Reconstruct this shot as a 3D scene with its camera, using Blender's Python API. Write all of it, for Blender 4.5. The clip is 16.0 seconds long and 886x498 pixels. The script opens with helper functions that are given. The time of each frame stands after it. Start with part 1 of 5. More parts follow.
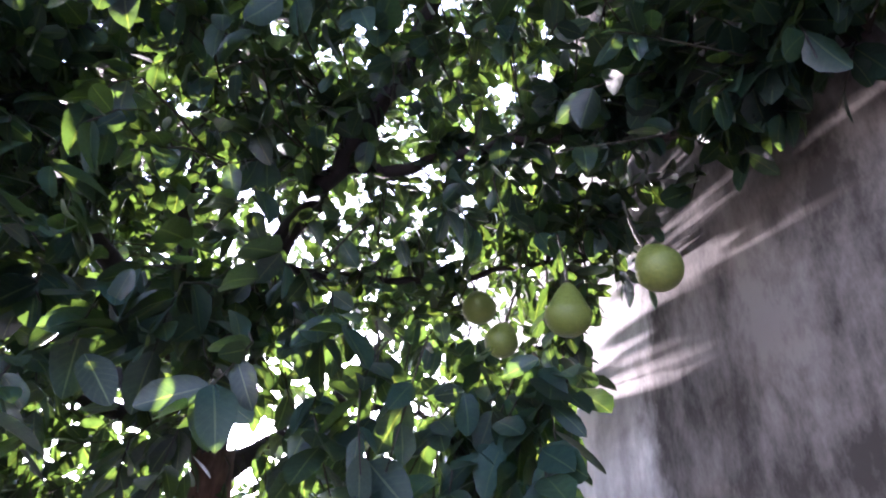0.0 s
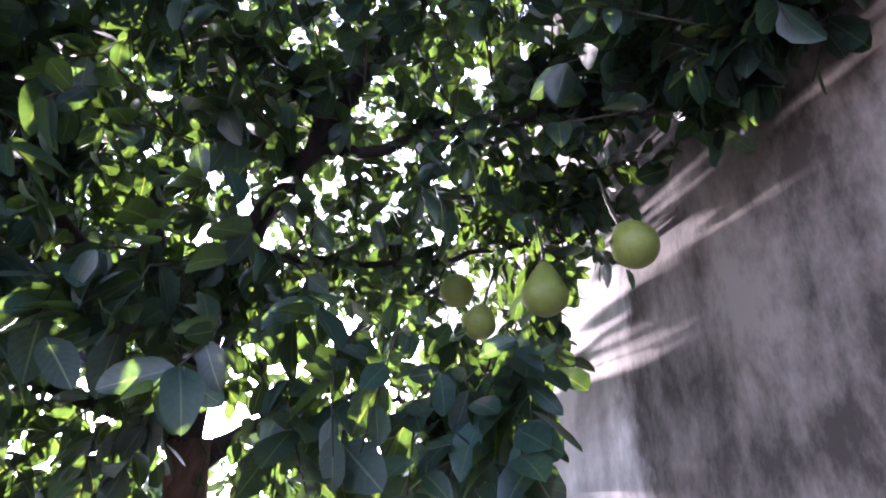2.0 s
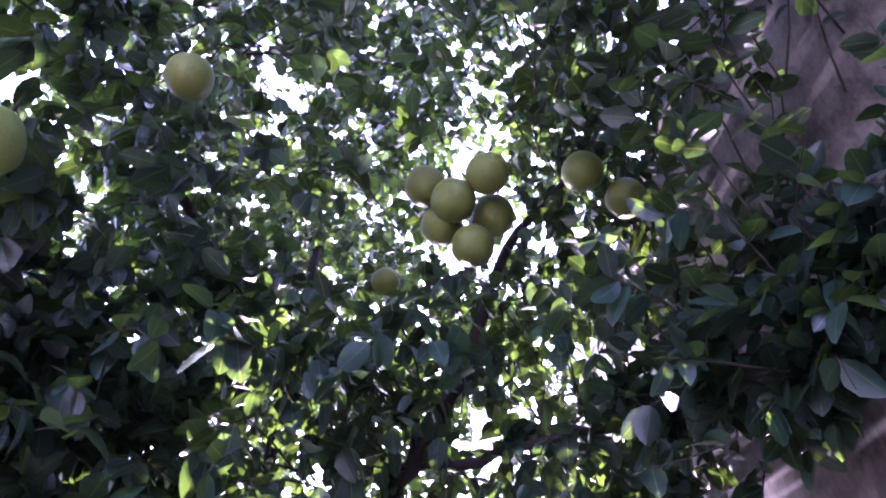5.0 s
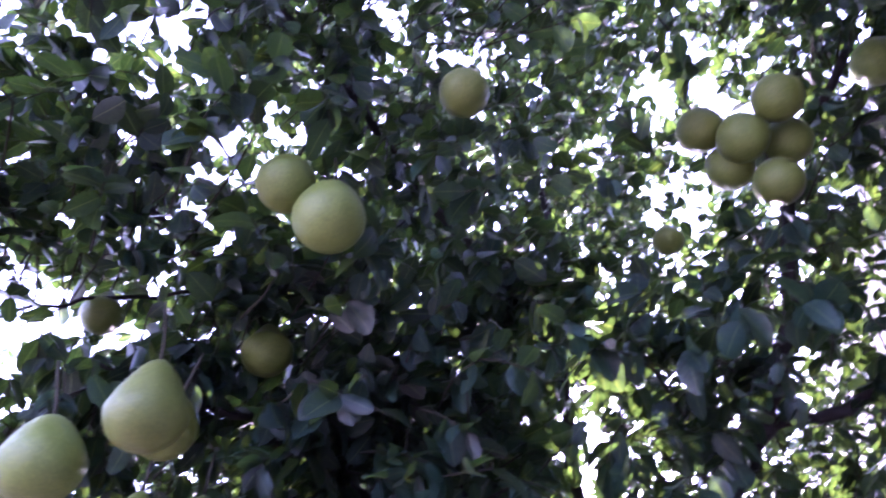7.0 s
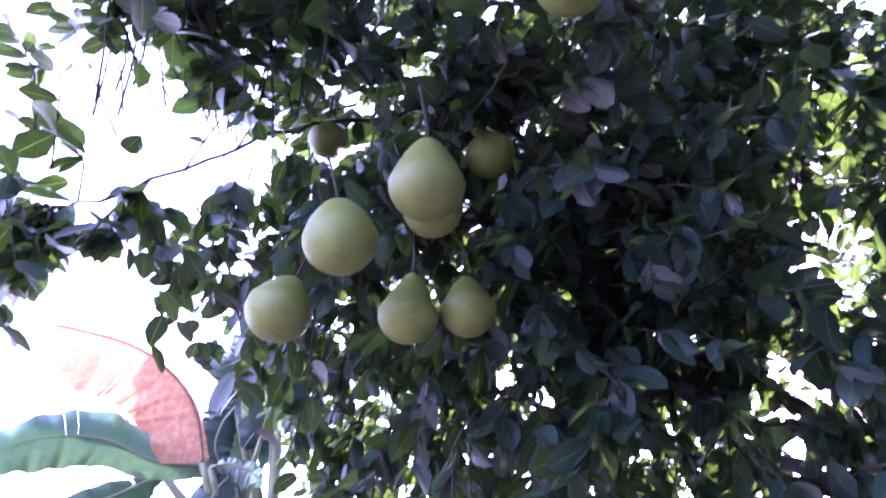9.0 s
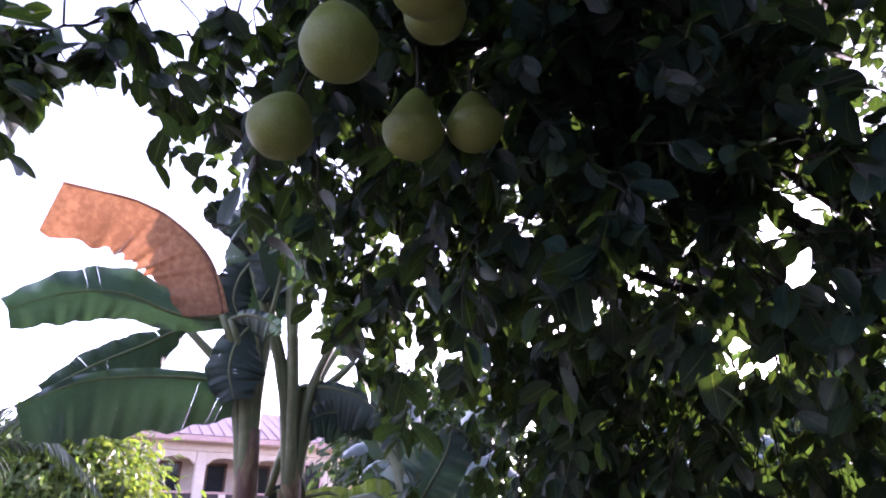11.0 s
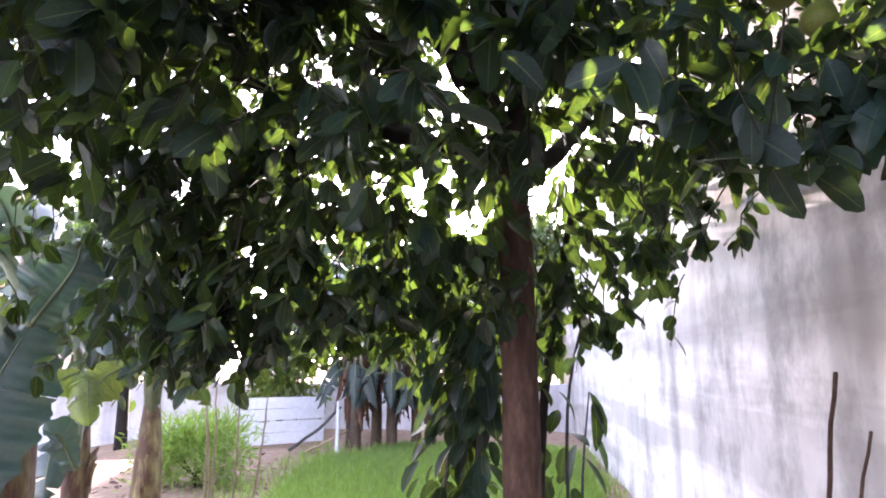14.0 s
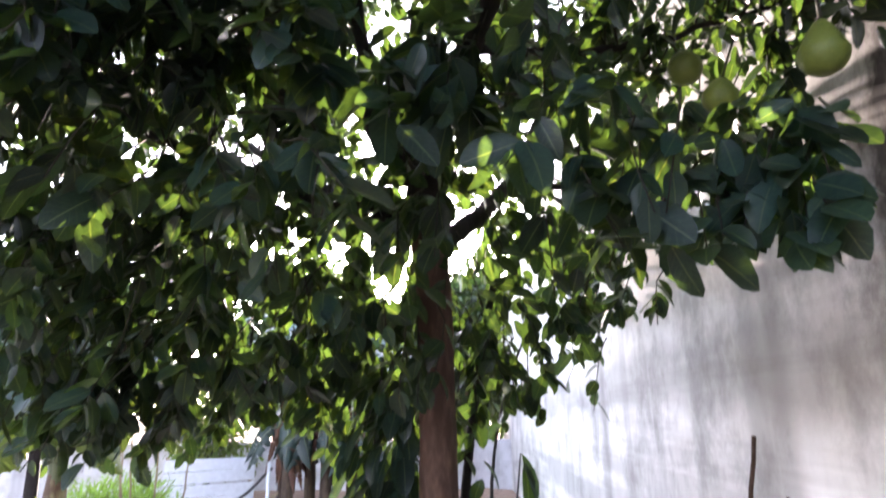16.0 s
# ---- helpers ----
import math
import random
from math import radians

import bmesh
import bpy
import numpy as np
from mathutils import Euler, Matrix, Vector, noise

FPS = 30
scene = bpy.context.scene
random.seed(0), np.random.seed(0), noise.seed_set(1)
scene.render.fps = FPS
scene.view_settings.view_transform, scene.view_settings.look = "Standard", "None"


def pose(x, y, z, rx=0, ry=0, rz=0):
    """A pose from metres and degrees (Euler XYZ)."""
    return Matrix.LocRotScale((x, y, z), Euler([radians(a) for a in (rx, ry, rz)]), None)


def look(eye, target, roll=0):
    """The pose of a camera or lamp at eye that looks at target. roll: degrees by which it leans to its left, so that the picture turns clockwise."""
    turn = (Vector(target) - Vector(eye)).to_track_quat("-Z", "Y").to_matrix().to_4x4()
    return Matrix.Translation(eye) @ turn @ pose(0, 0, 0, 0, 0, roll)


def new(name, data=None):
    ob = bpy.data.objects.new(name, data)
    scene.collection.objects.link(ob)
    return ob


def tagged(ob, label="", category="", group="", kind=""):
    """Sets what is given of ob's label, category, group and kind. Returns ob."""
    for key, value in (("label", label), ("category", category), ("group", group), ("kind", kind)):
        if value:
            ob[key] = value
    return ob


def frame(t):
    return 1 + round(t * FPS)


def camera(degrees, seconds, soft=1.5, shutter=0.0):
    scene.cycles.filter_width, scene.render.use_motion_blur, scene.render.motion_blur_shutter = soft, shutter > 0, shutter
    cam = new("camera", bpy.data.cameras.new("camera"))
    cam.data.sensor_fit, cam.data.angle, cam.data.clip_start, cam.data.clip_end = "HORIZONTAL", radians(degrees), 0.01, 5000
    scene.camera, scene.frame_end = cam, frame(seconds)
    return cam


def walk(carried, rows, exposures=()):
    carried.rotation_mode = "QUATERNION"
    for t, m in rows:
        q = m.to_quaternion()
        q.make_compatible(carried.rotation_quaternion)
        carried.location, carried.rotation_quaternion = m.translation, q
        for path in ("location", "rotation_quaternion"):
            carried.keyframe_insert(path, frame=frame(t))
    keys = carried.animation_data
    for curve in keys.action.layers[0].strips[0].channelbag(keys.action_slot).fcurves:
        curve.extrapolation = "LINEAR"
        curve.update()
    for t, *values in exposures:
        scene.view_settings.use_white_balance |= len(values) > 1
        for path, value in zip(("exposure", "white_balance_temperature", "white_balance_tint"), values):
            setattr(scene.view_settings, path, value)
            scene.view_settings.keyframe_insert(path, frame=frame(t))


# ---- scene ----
cam = camera(68.4, 16.0, 2.0, 0.5)
EXPOSURES = [(0.0, 3.98, 5400, 36), (2.5, 4.02, 5400, 38), (3.5, 4.28, 5300, 52), (6.0, 4.32, 5100, 65), (7.0, 4.2, 5050, 67), (7.5, 4.2, 5000, 70), (8.0, 4.38, 4950, 72), (8.5, 4.42, 4950, 72), (11.0, 2.38, 5550, 46), (12.0, 2.3, 5550, 44), (12.5, 3.4, 6000, 37), (13.0, 3.48, 6100, 35), (15.0, 3.48, 6150, 30), (16.0, 3.42, 6100, 26)]
PATH = [
    (0, (0.387, 0.797, 1.746), (0.624, 2.489, 2.785), 1.2),
    (0.5, (0.403, 0.811, 1.745), (0.685, 2.521, 2.744), 0.9),
    (1, (0.4, 0.82, 1.748), (0.707, 2.533, 2.733), 0.9),
    (1.5, (0.41, 0.825, 1.731), (0.69, 2.539, 2.722), 0.9),
    (2, (0.409, 0.825, 1.738), (0.702, 2.525, 2.751), -0.3),
    (2.5, (0.414, 0.804, 1.74), (0.645, 2.451, 2.851), -0.4),
    (3, (0.399, 0.751, 1.766), (0.58, 2.281, 3.041), -0.5),
    (3.3, (0.376, 0.718, 1.762), (0.507, 2.165, 3.137), 0.0),
    (3.5, (0.366, 0.685, 1.79), (0.47, 2.102, 3.198), 0.3),
    (3.7, (0.343, 0.672, 1.77), (0.436, 2.022, 3.243), 0.8),
    (6, (0.221, 0.437, 1.964), (0.185, 1.726, 3.494), -0.1),
    (6.5, (-0.017, 0.442, 2.016), (-0.222, 1.765, 3.502), 0.0),
    (7, (-0.17, 0.439, 2.004), (-0.546, 1.82, 3.4), -0.5),
    (7.5, (-0.337, 0.461, 2.006), (-0.73, 1.895, 3.344), -2.1),
    (8, (-0.323, 0.447, 1.992), (-0.915, 1.928, 3.199), 0.1),
    (8.3, (-0.387, 0.457, 1.972), (-1.082, 1.939, 3.122), 1.4),
    (8.5, (-0.449, 0.461, 1.924), (-1.196, 1.921, 3.069), 1.2),
    (11, (-0.515, 0.551, 1.71), (-1.416, 2.165, 2.473), 1.0),
    (11.3, (-0.518, 0.562, 1.691), (-1.417, 2.198, 2.407), 0.7),
    (11.5, (-0.5, 0.521, 1.647), (-1.387, 2.188, 2.305), -0.2),
    (12, (-0.5, 0.579, 1.665), (-1.285, 2.326, 2.242), -0.1),
    (12.2, (-0.324, 0.513, 1.548), (-1.001, 2.302, 2.132), 2.5),
    (12.5, (-0.191, 0.635, 1.608), (-0.687, 2.506, 2.11), 0.2),
    (13, (-0.101, 0.715, 1.594), (-0.41, 2.641, 2.038), 0.2),
    (13.5, (-0.076, 0.714, 1.572), (-0.322, 2.667, 1.924), -0.6),
    (14, (-0.072, 0.733, 1.566), (-0.266, 2.694, 1.905), -0.0),
    (14.5, (-0.073, 0.734, 1.564), (-0.269, 2.698, 1.884), 0.1),
    (15, (-0.053, 0.719, 1.573), (-0.212, 2.693, 1.856), -0.2),
    (15.5, (-0.027, 0.756, 1.605), (-0.073, 2.728, 1.934), -0.7),
    (16, (0.02, 0.785, 1.63), (0.0, 2.724, 2.119), -0.7),
]
walk(cam, [(t, look(eye, target, roll)) for t, eye, target, roll in PATH], EXPOSURES)

# ---- light ----
SUN_AZ, SUN_EL = 4.0, 12.0  # degrees left of +y, and above the horizon
world = bpy.data.worlds.new("sky")
scene.world = world
world.use_nodes = True
_n = world.node_tree.nodes
_sky = _n.new("ShaderNodeTexSky")
_sky.sky_type, _sky.sun_disc = "NISHITA", False
_sky.sun_elevation, _sky.sun_rotation = radians(SUN_EL), radians(-SUN_AZ)
_sky.air_density, _sky.dust_density = 1.0, 1.0
_n["Background"].inputs[1].default_value = 0.15
_haze = _n.new("ShaderNodeHueSaturation")  # a humid, whitish sky
_haze.inputs["Saturation"].default_value, _haze.inputs["Value"].default_value = 0.5, 1.5
world.node_tree.links.new(_sky.outputs[0], _haze.inputs["Color"])
world.node_tree.links.new(_haze.outputs[0], _n["Background"].inputs[0])
_sun = bpy.data.lights.new("sun", "SUN")
_sun.energy, _sun.angle, _sun.color = 5.0, radians(0.7), (1.0, 0.86, 0.68)
sun = new("sun", _sun)
_d = Vector((-math.sin(radians(SUN_AZ)) * math.cos(radians(SUN_EL)), math.cos(radians(SUN_AZ)) * math.cos(radians(SUN_EL)), math.sin(radians(SUN_EL))))
sun.matrix_world = look(_d * 30, (0, 0, 0))


# ---- materials ----
def surface(name, base, dark=None, rough=0.6, grain=8.0, coarse=1.2, bump=0.2, metal=0.0, stretch=(1, 1, 1), spec=0.5, vary=0.0, through_light=None, share=0.0, island=False, veins=None):
    """A surface with variation at two scales, relief, and where asked light that comes through it."""
    m = bpy.data.materials.new(name)
    m.use_nodes = True
    nt = m.node_tree
    bsdf = nt.nodes["Principled BSDF"]
    dark = dark or tuple(c * 0.6 for c in base)
    co = nt.nodes.new("ShaderNodeTexCoord")
    mp = nt.nodes.new("ShaderNodeMapping")
    mp.inputs["Scale"].default_value = stretch
    nt.links.new(co.outputs["Object"], mp.inputs[0])
    def tex(scale, detail, rough_=0.6):
        t = nt.nodes.new("ShaderNodeTexNoise")
        t.inputs["Scale"].default_value, t.inputs["Detail"].default_value, t.inputs["Roughness"].default_value = scale, detail, rough_
        nt.links.new(mp.outputs[0], t.inputs["Vector"])
        return t
    a, b = tex(coarse, 4), tex(grain, 6)
    mix = nt.nodes.new("ShaderNodeMath")
    mix.operation = "MULTIPLY_ADD"
    nt.links.new(b.outputs[0], mix.inputs[0])
    mix.inputs[1].default_value = 0.5
    half = nt.nodes.new("ShaderNodeMath")
    half.operation = "MULTIPLY"
    half.inputs[1].default_value = 0.3
    nt.links.new(a.outputs[0], half.inputs[0])
    nt.links.new(half.outputs[0], mix.inputs[2])
    ramp = nt.nodes.new("ShaderNodeValToRGB")
    ramp.color_ramp.elements[0].position, ramp.color_ramp.elements[1].position = 0.36, 0.64
    ramp.color_ramp.elements[0].color, ramp.color_ramp.elements[1].color = (*dark, 1), (*base, 1)
    nt.links.new(mix.outputs[0], ramp.inputs[0])
    colour = ramp.outputs[0]
    if vary:
        hsv = nt.nodes.new("ShaderNodeHueSaturation")
        if island:
            src = nt.nodes.new("ShaderNodeNewGeometry").outputs["Random Per Island"]
        else:
            src = nt.nodes.new("ShaderNodeObjectInfo").outputs["Random"]
        for key, lo, hi in (("Value", 1 - vary, 1 + vary), ("Hue", 0.5 - vary * 0.05, 0.5 + vary * 0.05)):
            rng = nt.nodes.new("ShaderNodeMapRange")
            rng.inputs[3].default_value, rng.inputs[4].default_value = lo, hi
            nt.links.new(src, rng.inputs[0])
            nt.links.new(rng.outputs[0], hsv.inputs[key])
        nt.links.new(colour, hsv.inputs["Color"])
        colour = hsv.outputs[0]
    if veins:  # a pale midrib and fainter side veins, by the leaf's own map
        uv = nt.nodes.new("ShaderNodeUVMap")
        uv.uv_map = "leaf"
        sep = nt.nodes.new("ShaderNodeSeparateXYZ")
        nt.links.new(uv.outputs[0], sep.inputs[0])
        def calc(op, a, b=None):
            x = nt.nodes.new("ShaderNodeMath")
            x.operation = op
            for k, val in enumerate((a, b)):
                if val is None:
                    continue
                if isinstance(val, (int, float)):
                    x.inputs[k].default_value = val
                else:
                    nt.links.new(val, x.inputs[k])
            return x.outputs[0]
        off = calc("ABSOLUTE", calc("SUBTRACT", sep.outputs[0], 0.5))
        rib = calc("LESS_THAN", off, 0.026)
        wave = calc("SINE", calc("MULTIPLY", calc("SUBTRACT", sep.outputs[1], calc("MULTIPLY", off, 0.45)), 52.0))
        fine = calc("MULTIPLY", calc("GREATER_THAN", wave, 0.88), 0.14)
        fac = calc("MULTIPLY", calc("MAXIMUM", rib, fine), 0.7)
        vx = nt.nodes.new("ShaderNodeMix")
        vx.data_type = "RGBA"
        nt.links.new(fac, vx.inputs[0])
        nt.links.new(colour, vx.inputs[6])
        vx.inputs[7].default_value = (*veins, 1)
        colour = vx.outputs[2]
    nt.links.new(colour, bsdf.inputs["Base Color"])
    bsdf.inputs["Roughness"].default_value = rough
    bsdf.inputs["Metallic"].default_value = metal
    bsdf.inputs["Specular IOR Level"].default_value = spec
    if bump:
        bp = nt.nodes.new("ShaderNodeBump")
        bp.inputs["Strength"].default_value, bp.inputs["Distance"].default_value = bump, 0.01
        nt.links.new(b.outputs[0], bp.inputs["Height"])
        nt.links.new(bp.outputs[0], bsdf.inputs["Normal"])
    if share:
        tr = nt.nodes.new("ShaderNodeBsdfTranslucent")
        tint = nt.nodes.new("ShaderNodeMix")
        tint.data_type, tint.blend_type = "RGBA", "MULTIPLY"
        tint.inputs[0].default_value = 1.0
        tint.inputs[7].default_value = (*through_light, 1)
        nt.links.new(colour, tint.inputs[6])
        nt.links.new(tint.outputs[2], tr.inputs["Color"])
        ms = nt.nodes.new("ShaderNodeMixShader")
        ms.inputs[0].default_value = share
        nt.links.new(bsdf.outputs[0], ms.inputs[1])
        nt.links.new(tr.outputs[0], ms.inputs[2])
        nt.links.new(ms.outputs[0], nt.nodes["Material Output"].inputs["Surface"])
    return m


LEAF = surface("citrus_leaf", (0.015, 0.036, 0.028), (0.007, 0.019, 0.016), 0.4, 60, 9, 0.15, spec=0.33, vary=0.45, through_light=(9.6, 6.9, 0.95), share=0.27, island=True, veins=(0.036, 0.06, 0.042))
LEAF_ONE = surface("citrus_leaf_single", (0.015, 0.036, 0.028), (0.007, 0.019, 0.016), 0.4, 60, 9, 0.15, spec=0.33, vary=0.45, through_light=(9.6, 6.9, 0.95), share=0.27, veins=(0.036, 0.06, 0.042))
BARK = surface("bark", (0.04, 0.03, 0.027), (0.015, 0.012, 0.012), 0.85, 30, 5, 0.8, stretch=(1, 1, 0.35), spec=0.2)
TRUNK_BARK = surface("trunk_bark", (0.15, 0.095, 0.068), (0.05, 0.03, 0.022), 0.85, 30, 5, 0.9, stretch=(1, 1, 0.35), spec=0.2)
TWIG = surface("twig_bark", (0.045, 0.043, 0.026), (0.02, 0.019, 0.012), 0.8, 40, 6, 0.3, spec=0.2)
PEEL = surface("pomelo_peel", (0.16, 0.188, 0.036), (0.09, 0.12, 0.022), 0.45, 170, 7, 0.3, spec=0.3, vary=0.16)
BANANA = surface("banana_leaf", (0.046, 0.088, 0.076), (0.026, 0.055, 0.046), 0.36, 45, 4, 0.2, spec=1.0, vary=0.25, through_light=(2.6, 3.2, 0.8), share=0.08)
# copy of BANANA with the gloom between the leaves put into its colour
SHADED = surface("shaded_banana_leaf", (0.02, 0.04, 0.03), (0.01, 0.022, 0.018), 0.5, 45, 4, 0.2, spec=0.4, vary=0.3, through_light=(2.2, 2.6, 0.8), share=0.06)
# banana leaf with the sun shining through it put into its yellow-green
BACKLIT = surface("backlit_banana_leaf", (0.17, 0.205, 0.05), (0.1, 0.135, 0.034), 0.45, 45, 4, 0.2, spec=0.5, vary=0.2, through_light=(1.8, 1.9, 0.8), share=0.35)
RIB = surface("banana_midrib", (0.15, 0.175, 0.08), (0.08, 0.1, 0.045), 0.5, 20, 3, 0.1)
DEAD = surface("dead_banana_leaf", (0.22, 0.105, 0.065), (0.1, 0.048, 0.03), 0.8, 30, 5, 0.4, vary=0.3, through_light=(1.3, 1.1, 0.9), share=0.2)
DRY = surface("dry_banana_leaf", (0.44, 0.245, 0.145), (0.2, 0.1, 0.06), 0.7, 30, 5, 0.4, vary=0.2, through_light=(1.5, 1.2, 0.9), share=0.22)
OLD_STEM = surface("old_banana_stem", (0.13, 0.085, 0.05), (0.05, 0.03, 0.02), 0.75, 11, 2.6, 0.4, stretch=(1.6, 1.6, 0.5), vary=0.3)
STEM = surface("banana_stem", (0.36, 0.34, 0.14), (0.085, 0.042, 0.025), 0.6, 9, 4.5, 0.3, stretch=(1.6, 1.6, 0.5), vary=0.15)
SOIL = surface("soil", (0.5, 0.36, 0.28), (0.22, 0.155, 0.11), 0.95, 9, 0.5, 0.8, spec=0.15)
GRASS = surface("grass_blade", (0.24, 0.33, 0.11), (0.13, 0.21, 0.06), 0.55, 9, 1.5, 0.0, vary=0.35, through_light=(2.2, 2.2, 0.6), share=0.4, island=True)
DISTANT = surface("distant_leaf", (0.04, 0.06, 0.028), (0.02, 0.034, 0.018), 0.5, 9, 1.5, 0.0, vary=0.4, through_light=(3.2, 3.4, 0.8), share=0.34, island=True)


# ---- mesh helpers ----
def raw(name, verts, faces, mat, smooth=True):
    me = bpy.data.meshes.new(name)
    me.from_pydata([tuple(v) for v in verts] if not isinstance(verts, np.ndarray) else verts.tolist(), [], faces)
    me.materials.append(mat)
    if smooth:
        me.polygons.foreach_set("use_smooth", [True] * len(me.polygons))
    me.update()
    return me


def thing(name, label, category, group="", kind="", at=(0, 0, 0)):
    ob = new(name)
    ob.location = at
    ob.empty_display_size = 0.1
    return tagged(ob, label, category, group, kind)


def piece(name, me, parent=None, label="", m=None):
    ob = new(name, me)
    if parent:
        ob.parent = parent
    if m is not None:
        ob.matrix_basis = m
    if label:
        tagged(ob, label)
    return ob


def part(name, bm, material, parent, label="", smooth=False):
    me = bpy.data.meshes.new(name)
    bm.to_mesh(me)
    bm.free()
    me.materials.append(material)
    if smooth:
        me.polygons.foreach_set("use_smooth", [True] * len(me.polygons))
    return piece(name, me, parent, label)


def box(bm, x0, x1, y0, y1, z0, z1, bevel=0.0):
    r = bmesh.ops.create_cube(bm, size=1, matrix=Matrix.Translation(((x0 + x1) / 2, (y0 + y1) / 2, (z0 + z1) / 2)) @ Matrix.Diagonal((x1 - x0, y1 - y0, z1 - z0, 1)))
    if bevel:
        es = {e for v in r["verts"] for e in v.link_edges}
        bmesh.ops.bevel(bm, geom=list(es), offset=bevel, segments=1, affect="EDGES")


def smooth_line(points, n):
    """n points along a Catmull-Rom line through the points."""
    p = np.array(points, float)
    p = np.vstack([2 * p[0] - p[1], p, 2 * p[-1] - p[-2]])
    out = []
    for s in np.linspace(0, len(p) - 3 - 1e-6, n):
        i, u = int(s), s - int(s)
        a, b, c, d = p[i : i + 4]
        out.append(0.5 * (2 * b + (c - a) * u + (2 * a - 5 * b + 4 * c - d) * u * u + (3 * b - a - 3 * c + d) * u ** 3))
    return np.array(out)


def tube(line, radii, sides=8, wobble=0.0, rng=None):
    """Verts and faces of a tube along a line with its own radius at each point, with closed ends."""
    line = np.asarray(line, float)
    k = len(line)
    tang = np.gradient(line, axis=0)
    tang /= np.linalg.norm(tang, axis=1)[:, None] + 1e-9
    ref = np.array([0.31, 0.9, 0.1])
    u = np.cross(tang, ref)
    u /= np.linalg.norm(u, axis=1)[:, None] + 1e-9
    v = np.cross(tang, u)
    ang = np.linspace(0, 2 * np.pi, sides, endpoint=False)
    rad = np.asarray(radii, float)[:, None] * np.ones((k, sides))
    if wobble:
        rad *= 1 + wobble * (rng or np.random.default_rng(1)).standard_normal((k, sides))
    ring = line[:, None] + rad[..., None] * (np.cos(ang)[None, :, None] * u[:, None] + np.sin(ang)[None, :, None] * v[:, None])
    verts = np.vstack([ring.reshape(-1, 3), line[:1], line[-1:]])
    faces = []
    for i in range(k - 1):
        for j in range(sides):
            a, b = i * sides + j, i * sides + (j + 1) % sides
            faces.append((a, b, b + sides, a + sides))
    for j in range(sides):
        faces.append((k * sides, (j + 1) % sides, j))
        faces.append((k * sides + 1, (k - 1) * sides + j, (k - 1) * sides + (j + 1) % sides))
    return verts, faces


def join(pieces):
    verts, faces, base = [], [], 0
    for v, f in pieces:
        verts.append(np.asarray(v))
        faces += [tuple(i + base for i in q) for q in f]
        base += len(v)
    return np.vstack(verts), faces


def leaf_plan(stations):
    """Faces and the places across and along of a leaf of that many stations, base and tip included."""
    k = stations - 2
    faces = [(0, 2, 1), (0, 3, 2)]
    for i in range(k - 1):
        a = 1 + 3 * i
        faces += [(a, a + 1, a + 4, a + 3), (a + 1, a + 2, a + 5, a + 4)]
    a = 1 + 3 * (k - 1)
    faces += [(a, a + 1, a + 3), (a + 1, a + 2, a + 3)]
    return faces


LEAF_S = np.array([0.0, 0.13, 0.38, 0.67, 0.89, 1.0])
LEAF_W = np.array([0.0, 0.29, 0.485, 0.46, 0.25, 0.0])
FINE_S = np.array([0.0, 0.05, 0.14, 0.27, 0.42, 0.58, 0.73, 0.86, 0.95, 1.0])
FINE_W = np.array([0.0, 0.14, 0.3, 0.43, 0.495, 0.5, 0.44, 0.31, 0.16, 0.0])


def blades(pos, along, up, length, width, fold, droop, fine=False):
    """Verts of leaves: a midrib that bends down and two halves that rise from it."""
    S, W = (FINE_S, FINE_W) if fine else (LEAF_S, LEAF_W)
    along = along / (np.linalg.norm(along, axis=1)[:, None] + 1e-9)
    side = np.cross(along, up)
    side /= np.linalg.norm(side, axis=1)[:, None] + 1e-9
    nrm = np.cross(side, along)
    k = len(S) - 2
    out = np.zeros((len(pos), 3 * k + 2, 3))
    for i, (s, w) in enumerate(zip(S, W)):
        mid = pos + along * (length * s)[:, None] - nrm * (droop * length * s * s)[:, None]
        if i in (0, k + 1):
            out[:, 0 if i == 0 else -1] = mid
            continue
        m = 3 * i - 1
        out[:, m] = mid
        for j, sg in ((m - 1, -1), (m + 1, 1)):
            wave = 1 + 0.1 * np.sin(7.0 * s + 3.0 * pos[:, 0] * 40 + sg)
            out[:, j] = mid + side * (sg * w * width * wave)[:, None] + nrm * (w * width * fold)[:, None]
    return out


def blade_mesh(name, vs, mat):
    """One mesh of many leaves; its map runs across (u) and along (v) each leaf."""
    n, per = vs.shape[:2]
    plan = leaf_plan((per - 2) // 3 + 2)
    flat = np.array([i for q in plan for i in q])
    faces = [tuple(i + o for i in q) for o in range(0, n * per, per) for q in plan]
    me = raw(name, vs.reshape(-1, 3), faces, mat)
    S = FINE_S if per > 20 else LEAF_S
    u = np.full(per, 0.5)
    v = np.zeros(per)
    v[-1] = 1.0
    for i in range(1, len(S) - 1):
        v[3 * i - 2 : 3 * i + 1] = S[i]
        u[3 * i - 2], u[3 * i] = 0.0, 1.0
    layer = me.uv_layers.new(name="leaf")
    layer.data.foreach_set("uv", np.tile(np.c_[u[flat], v[flat]], (n, 1)).ravel())
    return me


# ---- setting ----
def ground_z(x, y):
    s = np.clip((-x - 6.0) / 9.0, 0, 1)
    return -1.1 * s * s * (3 - 2 * s)


